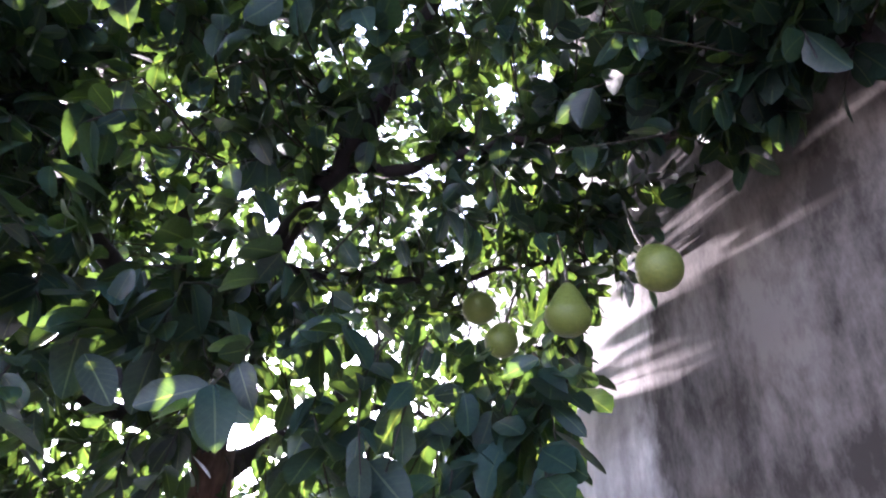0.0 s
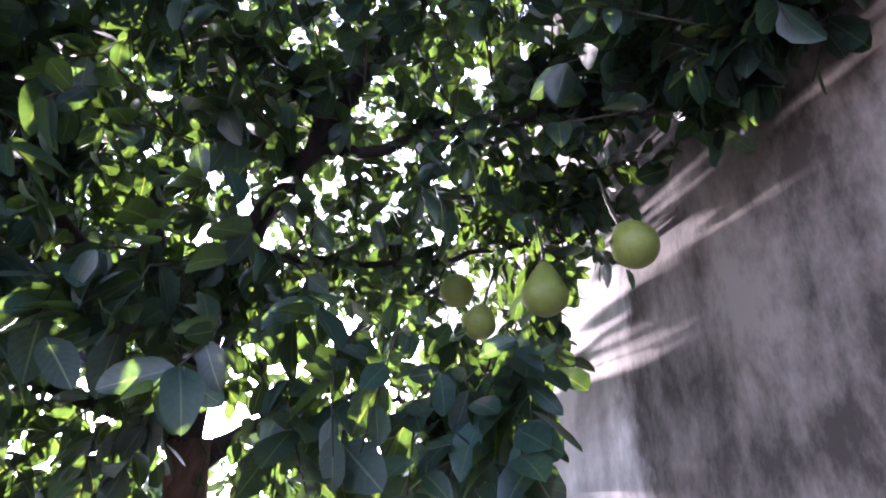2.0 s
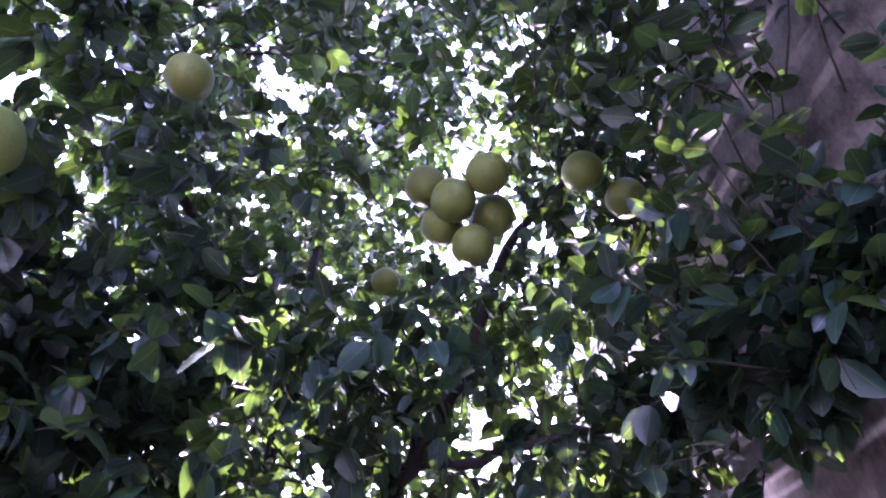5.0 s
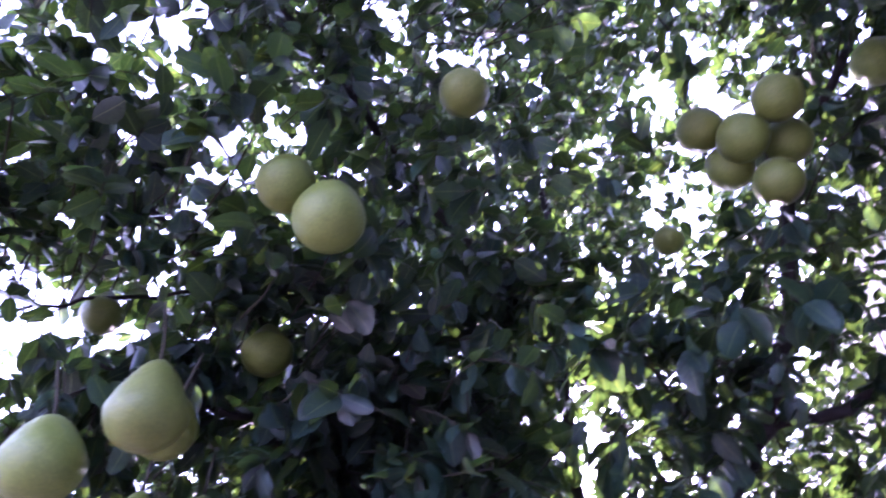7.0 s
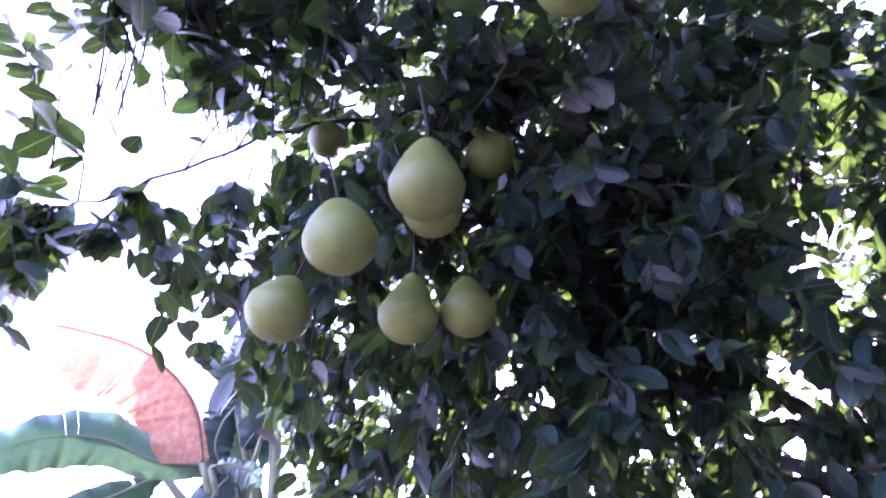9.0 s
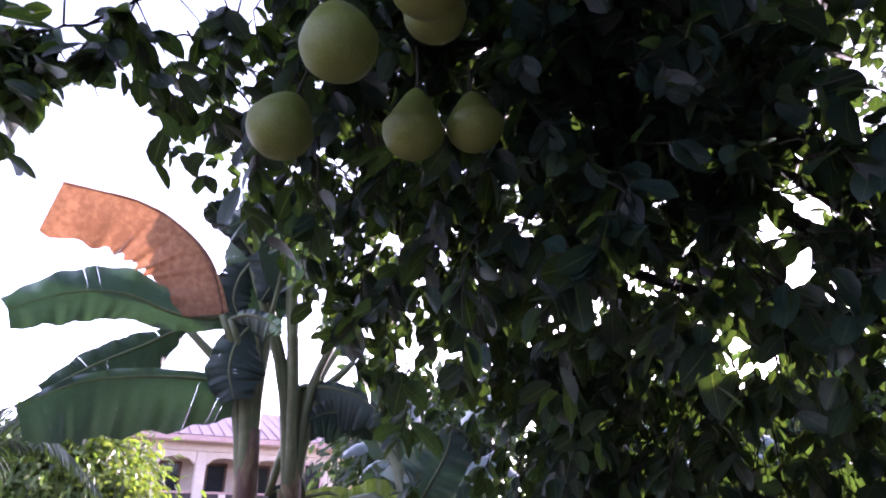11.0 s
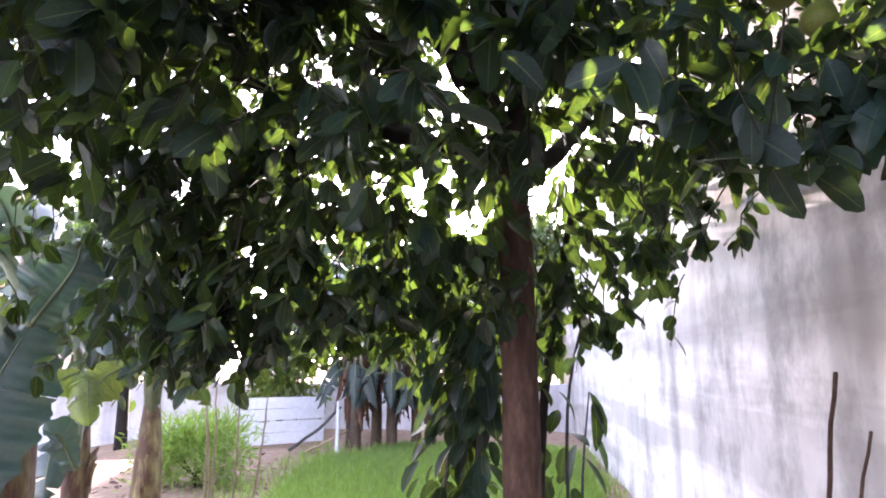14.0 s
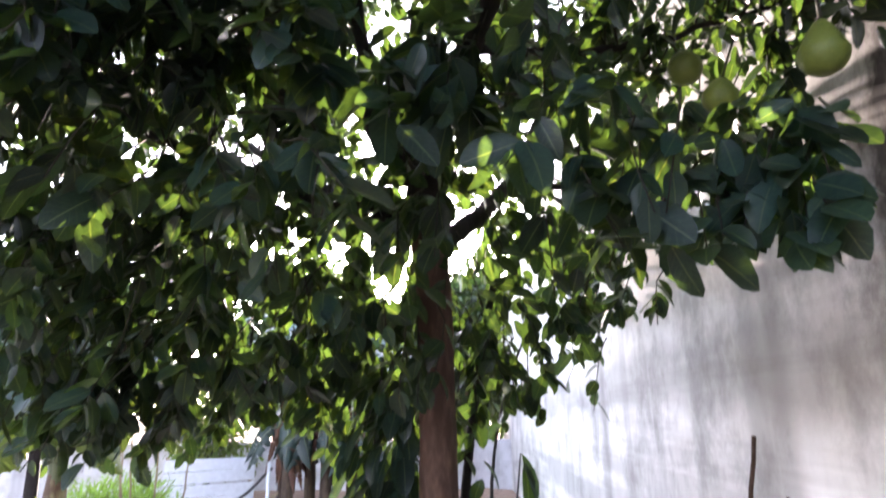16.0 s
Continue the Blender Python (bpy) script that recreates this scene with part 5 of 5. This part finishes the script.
def build_litter():
    """Dry leaves that lie about on the bare soil."""
    rng = np.random.default_rng(33)
    n = 900
    pos = np.c_[rng.uniform((-5.5, 4.5), (1.2, 12.0), (n, 2)), np.full(n, 0.0)]
    pos[:, 2] = [0.012 + 0.05 * noise.noise((a * 0.8, b * 0.8, 0)) + 0.02 * noise.noise((a * 3, b * 3, 5)) for a, b, _ in pos]
    along = np.c_[rng.normal(0, 1, (n, 2)), rng.uniform(-0.05, 0.25, n)]
    up = np.array((0, 0, 1.0)) + rng.normal(0, 0.25, (n, 3))
    length = rng.uniform(0.05, 0.12, n)
    vs = blades(pos, along, up, length, length * 0.5, rng.uniform(0.1, 0.6, n), rng.uniform(-0.4, 0.2, n))
    ob = new("leaf_litter", blade_mesh("leaf_litter", vs, LITTER))
    tagged(ob, "dry brown fallen leaves scattered over bare soil", "leaf litter", kind="stuff")


LITTER = surface("fallen_leaf", (0.22, 0.13, 0.07), (0.1, 0.055, 0.03), 0.8, 30, 5, 0.3, vary=0.5, island=True)
build_litter()


# ---- fence, stakes and sticks ----
WHITE = surface("white_paint", (0.72, 0.76, 0.8), (0.55, 0.58, 0.62), 0.5, 12, 1.5, 0.1)
POLE = surface("dry_pole", (0.4, 0.33, 0.22), (0.22, 0.17, 0.1), 0.8, 25, 4, 0.3, stretch=(1, 1, 0.3))
DARKPOLE = surface("dark_pole", (0.07, 0.06, 0.06), (0.03, 0.03, 0.03), 0.7, 25, 4, 0.2)


def build_fence():
    fence = thing("plank_fence", "low fence of four white horizontal planks", "fence", at=(0, 0, 0))
    a, b = np.array((-4.25, 12.85)), np.array((-3.62, 13.35))
    d = (b - a) * 2.0
    a = b - d
    ang = math.degrees(math.atan2(d[1], d[0]))
    ln = float(np.linalg.norm(d))
    for k in range(4):
        bm = bmesh.new()
        box(bm, 0, ln, -0.012, 0.012, 0.06 + k * 0.215, 0.06 + k * 0.215 + 0.2, 0.004)
        part("plank", bm, WHITE, fence).matrix_basis = pose(a[0], a[1], 0, 0, 0, ang) @ pose(0, 0, 0, 0, 0.6 * (k % 2) - 0.3, 0)
    for s in (0.04, ln - 0.09):
        bm = bmesh.new()
        box(bm, s, s + 0.05, 0.016, 0.07, -0.2, 0.95, 0.004)
        part("post", bm, POLE, fence).matrix_basis = pose(a[0], a[1], 0, 0, 0, ang)


build_fence()


def stick(name, label, pts, r0, r1, mat, group="", category="stick"):
    rng = np.random.default_rng(int(abs(pts[0][0]) * 1000))
    l = smooth_line(pts, 14)
    l[1:-1] += rng.normal(0, 0.004, (12, 3))
    ob = new(name, raw(name, *tube(l, np.linspace(r0, r1, 14), 7, 0.04, rng), mat))
    tagged(ob, label, category, group)


stick("stake", "upright pale wooden stake beside the banana clump", [(-3.0, 12.0, -0.1), (-3.0, 12.0, 0.5), (-3.0, 12.02, 0.88)], 0.035, 0.03, WHITE)
stick("pole", "dark pole leaning on the banana clump", [(-3.95, 12.3, 0.02), (-3.5, 12.5, 0.35), (-3.1, 12.6, 0.75)], 0.03, 0.025, DARKPOLE)
stick("pole", "pale bamboo pole lying propped against the clump", [(-3.6, 11.8, 0.02), (-3.2, 12.0, 0.2), (-2.85, 12.1, 0.4)], 0.025, 0.02, POLE)
for bx, by, tx, ty, h in ((-3.02, 7.1, -3.1, 7.15, 1.6), (-2.93, 7.05, -2.98, 7.1, 1.65), (-2.8, 7.2, -2.72, 7.1, 1.45), (-2.66, 7.3, -2.5, 7.3, 1.25), (-3.1, 7.4, -3.15, 7.2, 1.5)):
    stick("bare_sapling", "thin bare upright stem of a sapling", [(bx, by, -0.05), ((bx + tx) / 2 + 0.02, (by + ty) / 2, h / 2), (tx, ty, h)], 0.013, 0.007, POLE, "thin bare saplings", "sapling")
stick("bamboo_stick", "brown bamboo stick leaning against the cement wall", [(1.17, 3.95, 0.0), (1.25, 3.8, 0.8), (1.3, 3.68, 1.52)], 0.013, 0.01, TRUNK_BARK, "sticks against the wall")
stick("bamboo_stick", "thin brown stick leaning against the cement wall", [(1.17, 3.72, 0.0), (1.25, 3.6, 0.7), (1.31, 3.47, 1.3)], 0.01, 0.007, TRUNK_BARK, "sticks against the wall")


# ---- saplings by the trunk ----
def sapling(name, label, pts, r0, leaves, length, seed, mat=LEAF, width=0.5, hang=0.9, category="sapling"):
    rng = np.random.default_rng(seed)
    ob = thing(name, label, category)
    l = smooth_line(pts, 20)
    piece("stem", raw("stem", *tube(l, np.linspace(r0, r0 * 0.4, 20), 8, 0.04, rng), DARKPOLE if r0 < 0.02 else BARK), ob)
    i = rng.integers(6, 20, leaves)
    pos = l[i]
    out = np.c_[rng.normal(0, 1, (leaves, 2)), rng.normal(0, 0.3, leaves)]
    out /= np.linalg.norm(out, axis=1)[:, None]
    pos = pos + out * rng.uniform(0.01, 0.16, (leaves, 1))
    along = out + (0, 0, -hang)
    ln = length * rng.uniform(0.7, 1.25, leaves)
    vs = blades(pos, along, out * 0.6 + (0, 0, 1.0), ln, ln * width, rng.uniform(0.05, 0.4, leaves), rng.uniform(0.1, 0.4, leaves))
    piece("foliage", blade_mesh("foliage", vs, mat), ob)["kind"] = "stuff"


sapling("climber", "dark leafy climber growing up beside the trunk", [(-0.2, 3.45, -0.05), (-0.22, 3.4, 0.8), (-0.18, 3.35, 1.4), (-0.15, 3.3, 1.75)], 0.015, 190, 0.13, 71, category="climber")
sapling("climber", "dark leafy climber growing up beside the trunk", [(-0.35, 3.6, -0.05), (-0.36, 3.55, 0.8), (-0.3, 3.5, 1.4), (-0.25, 3.4, 1.85)], 0.013, 150, 0.13, 76, category="climber")
sapling("young_tree", "dark slender second stem beside the trunk", [(0.05, 3.75, -0.05), (0.06, 3.75, 1.1), (0.14, 3.72, 1.8), (0.26, 3.6, 2.4)], 0.03, 26, 0.11, 72, category="tree")
sapling("vine_stem", "thin dark stem rising beside the trunk", [(0.2, 3.9, -0.05), (0.19, 3.9, 0.7), (0.2, 3.85, 1.4), (0.33, 3.8, 1.9), (0.55, 3.7, 2.3)], 0.011, 18, 0.12, 73, category="vine")
sapling("sapling", "young plant with long drooping green leaves by the wall", [(0.42, 5.6, -0.05), (0.43, 5.6, 0.7), (0.5, 5.6, 1.35)], 0.014, 8, 0.3, 74, LEAF, 0.3, 1.4)
sapling("weed", "low green weeds at the foot of the wall", [(0.7, 5.2, -0.05), (0.7, 5.2, 0.3), (0.72, 5.2, 0.6)], 0.008, 26, 0.2, 75, LEAF, 0.3, 0.2, "weed")

# ---- house across the drive ----
CREAM = surface("cream_paint", (0.72, 0.62, 0.53), (0.6, 0.5, 0.43), 0.7, 6, 0.7, 0.1)
PINK = surface("pink_trim", (0.6, 0.4, 0.38), (0.48, 0.31, 0.3), 0.6, 6, 0.7, 0.1)
ROOF = surface("maroon_roof", (0.36, 0.2, 0.2), (0.26, 0.12, 0.13), 0.4, 9, 1.0, 0.2, spec=0.8)
RAIL = surface("dark_rail_panel", (0.06, 0.045, 0.05), (0.035, 0.025, 0.03), 0.5, 10, 2, 0.1)
DARKGLASS = surface("dark_window", (0.03, 0.035, 0.045), (0.02, 0.02, 0.025), 0.12, 5, 1, 0.0)
TIMBER = surface("brown_timber", (0.2, 0.1, 0.06), (0.12, 0.06, 0.035), 0.6, 20, 3, 0.2)


def build_house():
    house = thing("house", "two-storey cream house with a balcony and maroon hipped roof", "house", at=(-22.94, 15.51, -1.1))
    house.matrix_basis = pose(-22.94, 15.51, -1.1, 0, 0, 57.9)
    W = 12.5

    def add(name, x0, x1, y0, y1, z0, z1, mat, bevel=0.02, label="", parent=house):
        bm = bmesh.new()
        box(bm, x0, x1, y0, y1, z0, z1, bevel)
        return part(name, bm, mat, parent, label)

    add("wall", 0, W, 1.7, 7.5, 0, 2.6, CREAM)
    add("wall", 0, W, 1.6, 7.5, 2.86, 5.3, CREAM)
    slab = add("balcony_slab", -0.15, W + 0.1, -0.12, 1.72, 2.6, 2.85, CREAM)
    add("slab_edge", -0.2, W + 0.15, -0.17, -0.125, 2.7, 2.83, PINK, 0.01, parent=slab)
    x = 0.1
    k = 0
    while x < W - 0.5:
        add("column", x, x + 0.42, 0.0, 0.42, 0, 2.598, CREAM, 0.03)
        add("pillar", x + 0.02, x + 0.4, 0.02, 0.36, 2.853, 5.0, CREAM, 0.03)
        x1 = x + 1.75
        if k in (4, 6):
            add("wall_panel", x + 0.402, x1 - 0.002, 0.06, 0.24, 2.853, 4.998, CREAM)
            win = add("window", x + 0.75, x1 - 0.35, 0.02, 0.058, 3.7, 4.7, DARKGLASS, 0.0)
            for fx0, fx1, fz0, fz1 in ((x + 0.68, x + 0.75, 3.6, 4.8), (x1 - 0.35, x1 - 0.28, 3.6, 4.8), (x + 0.75, x1 - 0.35, 4.7, 4.8), (x + 0.75, x1 - 0.35, 3.6, 3.7)):
                add("frame", fx0, fx1, 0.0, 0.057, fz0, fz1, PINK, 0.01, parent=win)
        else:
            add("rail_panel", x + 0.402, x1 - 0.002, 0.1, 0.16, 2.92, 3.5, RAIL, 0.01)
            add("handrail", x + 0.402, x1 - 0.002, 0.05, 0.21, 3.505, 3.58, PINK, 0.015)
            if k % 2 == 0:
                add("baluster", x + 1.0, x + 1.25, 0.04, 0.098, 2.9, 3.5, CREAM, 0.01)
            # arched head over the opening
            bm = bmesh.new()
            prof = [(x + 0.402, 5.0), (x + 0.402, 4.55)]
            for a in np.linspace(math.pi, 0, 9):
                prof.append(((x + x1 + 0.4) / 2 + 0.6 * math.cos(a), 4.55 + 0.26 * math.sin(a)))
            prof += [(x1 - 0.002, 4.55), (x1 - 0.002, 5.0)]
            fr = [bm.verts.new((a, 0.06, b)) for a, b in prof]
            bk = [bm.verts.new((a, 0.3, b)) for a, b in prof]
            bm.faces.new(fr)
            bm.faces.new(bk[::-1])
            for i in range(len(prof)):
                j = (i + 1) % len(prof)
                bm.faces.new((fr[j], fr[i], bk[i], bk[j]))
            bmesh.ops.recalc_face_normals(bm, faces=bm.faces)
            part("arch", bm, CREAM, house)
            door = add("balcony_door", x + 0.65, x1 - 0.25, 1.54, 1.598, 2.87, 4.7, TIMBER, 0.01)
            add("pane", x + 0.75, x1 - 0.35, 1.51, 1.538, 3.5, 4.6, DARKGLASS, 0.0, parent=door)
        add("ground_window", x + 0.55, x1 - 0.15, 1.64, 1.698, 0.6, 2.1, DARKGLASS, 0.0)
        x, k = x1, k + 1
    add("beam", -0.1, W, 0.0, 0.4, 5.003, 5.3, CREAM)
    add("fascia", -0.7, W + 0.7, -0.7, -0.62, 5.32, 5.52, PINK, 0.01)
    add("soffit", -0.7, W + 0.7, -0.62, 8.0, 5.303, 5.4, CREAM, 0.0)
    bm = bmesh.new()
    lo = [bm.verts.new(p) for p in ((-0.75, -0.75, 5.53), (W + 0.75, -0.75, 5.53), (W + 0.75, 8.1, 5.53), (-0.75, 8.1, 5.53))]
    hi = [bm.verts.new(p) for p in ((3.4, 3.7, 7.1), (W - 3.4, 3.7, 7.1))]
    for f in ((lo[0], lo[1], hi[1], hi[0]), (lo[1], lo[2], hi[1]), (lo[2], lo[3], hi[0], hi[1]), (lo[3], lo[0], hi[0]), (lo[3], lo[2], lo[1], lo[0])):
        bm.faces.new(f)
    roof = part("roof", bm, ROOF, house)
    for i in range(34):  # ribs of the metal roof on the slope that faces the garden
        u = (i + 0.5) / 34
        xa = -0.75 + (W + 1.5) * u
        xb = min(max(xa, 3.4), W - 3.4)
        s = 1 - abs(xa - xb) / 4.15
        l = [(xa, -0.75, 5.545), (xa + (xb - xa) * 0, -0.75 + 4.45 * s, 5.545 + 1.57 * s)]
        piece("roof_rib", raw("roof_rib", *tube(l, [0.025, 0.025], 4), ROOF), roof)


build_house()


# ---- parked cars ----
TYRE = surface("tyre_rubber", (0.03, 0.03, 0.03), (0.02, 0.02, 0.02), 0.85, 30, 4, 0.2)
RIMS = surface("wheel_rim", (0.5, 0.5, 0.52), (0.4, 0.4, 0.42), 0.35, 10, 2, 0.0, metal=0.9)
LAMPS = surface("lamp_glass", (0.75, 0.75, 0.72), (0.6, 0.6, 0.6), 0.15, 10, 2, 0.0)


def car(x, y, heading, paint, label, height=1.55, length=4.3):
    z0 = float(ground_z(x, y))
    ob = thing("car", label, "car", "cars on the drive")
    ob.matrix_basis = pose(x, y, z0, 0, 0, heading)
    h, L = height, length

    def loft(name, prof, half, mat, inset=0.0, parent=ob):
        """A side outline drawn out across the car, its top narrower than its foot."""
        bm = bmesh.new()
        zs = [p[1] for p in prof]
        lo, hi = min(zs), max(zs)
        rows = []
        for sg in (-1, 1):
            rows.append([bm.verts.new((a, sg * (half - inset * (b - lo) / (hi - lo + 1e-6)), b)) for a, b in prof])
        bm.faces.new(rows[0])
        bm.faces.new(rows[1][::-1])
        n = len(prof)
        for i in range(n):
            j = (i + 1) % n
            bm.faces.new((rows[0][j], rows[0][i], rows[1][i], rows[1][j]))
        bmesh.ops.bevel(bm, geom=[e for e in bm.edges], offset=0.04, segments=2, affect="EDGES")
        bmesh.ops.recalc_face_normals(bm, faces=bm.faces)
        return part(name, bm, mat, parent, smooth=True)

    body = loft("body", [(-L / 2, 0.35), (-L / 2, 0.8), (-L / 2 + 0.15, 0.98), (L / 2 - 1.1, 0.98), (L / 2 - 0.1, 0.82), (L / 2, 0.55), (L / 2 - 0.05, 0.3), (-L / 2 + 0.1, 0.28)], 0.86, paint, 0.06)
    cabin = loft("cabin", [(-L / 2 + 0.25, 0.96), (-L / 2 + 0.55, h - 0.05), (-L / 2 + 1.1, h), (L / 2 - 2.1, h - 0.02), (L / 2 - 1.25, 0.96)], 0.8, paint, 0.17)
    for sg in (-1, 1):
        for a, b in ((-L / 2 + 0.62, -0.45), (-0.35, L / 2 - 1.75)):
            bm = bmesh.new()
            pts = [(a, 1.02), (b + 0.22, 1.02), (b, h - 0.13), (a + 0.12, h - 0.13)]
            f = [bm.verts.new((px, sg * (0.812 - 0.17 * (pz - 0.96) / (h - 0.96)), pz)) for px, pz in pts]
            g = [bm.verts.new((px, sg * (0.79 - 0.17 * (pz - 0.96) / (h - 0.96)), pz)) for px, pz in pts]
            bm.faces.new(f)
            bm.faces.new(g[::-1])
            for i in range(4):
                bm.faces.new((f[(i + 1) % 4], f[i], g[i], g[(i + 1) % 4]))
            bmesh.ops.recalc_face_normals(bm, faces=bm.faces)
            part("side_window", bm, DARKGLASS, cabin)
    bm = bmesh.new()
    f = [bm.verts.new(p) for p in ((L / 2 - 1.27, -0.72, 1.0), (L / 2 - 1.27, 0.72, 1.0), (L / 2 - 2.0, 0.6, h - 0.06), (L / 2 - 2.0, -0.6, h - 0.06))]
    g = [bm.verts.new(v.co + Vector((0.03, 0, 0.03))) for v in f]
    bm.faces.new(g)
    bm.faces.new(f[::-1])
    for i in range(4):
        bm.faces.new((f[i], f[(i + 1) % 4], g[(i + 1) % 4], g[i]))
    bmesh.ops.recalc_face_normals(bm, faces=bm.faces)
    part("windscreen", bm, DARKGLASS, cabin)
    for wx in (-L / 2 + 0.8, L / 2 - 0.8):
        for sg in (-1, 1):
            wheel = piece("wheel", raw("wheel", *tube([(wx, sg * 0.68, 0.31), (wx, sg * 0.7, 0.31), (wx, sg * 0.86, 0.31), (wx, sg * 0.88, 0.31)], [0.26, 0.31, 0.31, 0.27], 20), TYRE), ob)
            piece("rim", raw("rim", *tube([(wx, sg * 0.85, 0.31), (wx, sg * 0.886, 0.31), (wx, sg * 0.892, 0.31)], [0.2, 0.2, 0.15], 14), RIMS), wheel)
    for sg in (-1, 1):
        bm = bmesh.new()
        box(bm, L / 2 - 0.14, L / 2 + 0.005, sg * 0.62 - 0.16, sg * 0.62 + 0.16, 0.6, 0.74, 0.03)
        part("headlight", bm, LAMPS, ob)


car(-10.91, 9.83, 35, surface("white_car_paint", (0.75, 0.75, 0.77), (0.7, 0.7, 0.72), 0.25, 4, 1, 0.0, spec=0.6), "white hatchback parked on the drive before the house", 1.62)
car(-12.36, 8.38, 30, surface("slate_car_paint", (0.12, 0.14, 0.18), (0.1, 0.12, 0.15), 0.25, 4, 1, 0.0, spec=0.6), "dark slate blue car parked beside the white one", 1.7, 4.5)


# ---- palm ----
def build_palm(x, y, h, seed):
    rng = np.random.default_rng(seed)
    z0 = float(ground_z(x, y))
    palm = thing("palm_tree", "coconut palm with feathery green fronds beyond the garden", "palm")
    l = smooth_line([(x, y, z0 - 0.1), (x + 0.1, y, z0 + h / 2), (x + 0.3, y + 0.1, z0 + h)], 16)
    piece("trunk", raw("trunk", *tube(l, np.linspace(0.15, 0.1, 16), 10, 0.03, rng), BARK), palm)
    for k in range(11):
        a = 6.28 * (k + rng.uniform(-0.2, 0.2)) / 11
        o = np.array((math.cos(a), math.sin(a), 0))
        b = l[-1]
        t = b + o * rng.uniform(1.5, 2.0) + (0, 0, rng.uniform(-0.9, 0.6))
        mid = (b + t) / 2 + (0, 0, 0.55)
        line = smooth_line([b, mid, t], 26)
        frond = piece("frond", raw("frond", *tube(line, np.linspace(0.02, 0.004, 26), 5), RIB), palm)
        pos = np.repeat(line[3:], 4, 0)
        n = len(pos)
        tang = np.repeat(np.gradient(line, axis=0)[3:], 4, 0)
        tang /= np.linalg.norm(tang, axis=1)[:, None]
        side = np.cross(tang, (0, 0, 1.0)) * np.where(np.arange(n) % 2, 1, -1)[:, None]
        ln = np.repeat(np.interp(np.linspace(0, 1, 23), [0, 0.3, 1], [0.35, 0.55, 0.2]), 4) * rng.uniform(0.85, 1.1, n)
        vs = blades(pos + tang * rng.uniform(0, 0.06, (n, 1)), side + tang * 0.5 + (0, 0, -0.35), np.array((0, 0, 1.0)) + rng.normal(0, 0.2, (n, 3)), ln, ln * 0.09, np.full(n, 0.2), np.full(n, 0.3))
        piece("leaflet", blade_mesh("leaflet", vs, DISTANT), frond)["kind"] = "stuff"


build_palm(-11.64, 5.75, 3.2, 81)
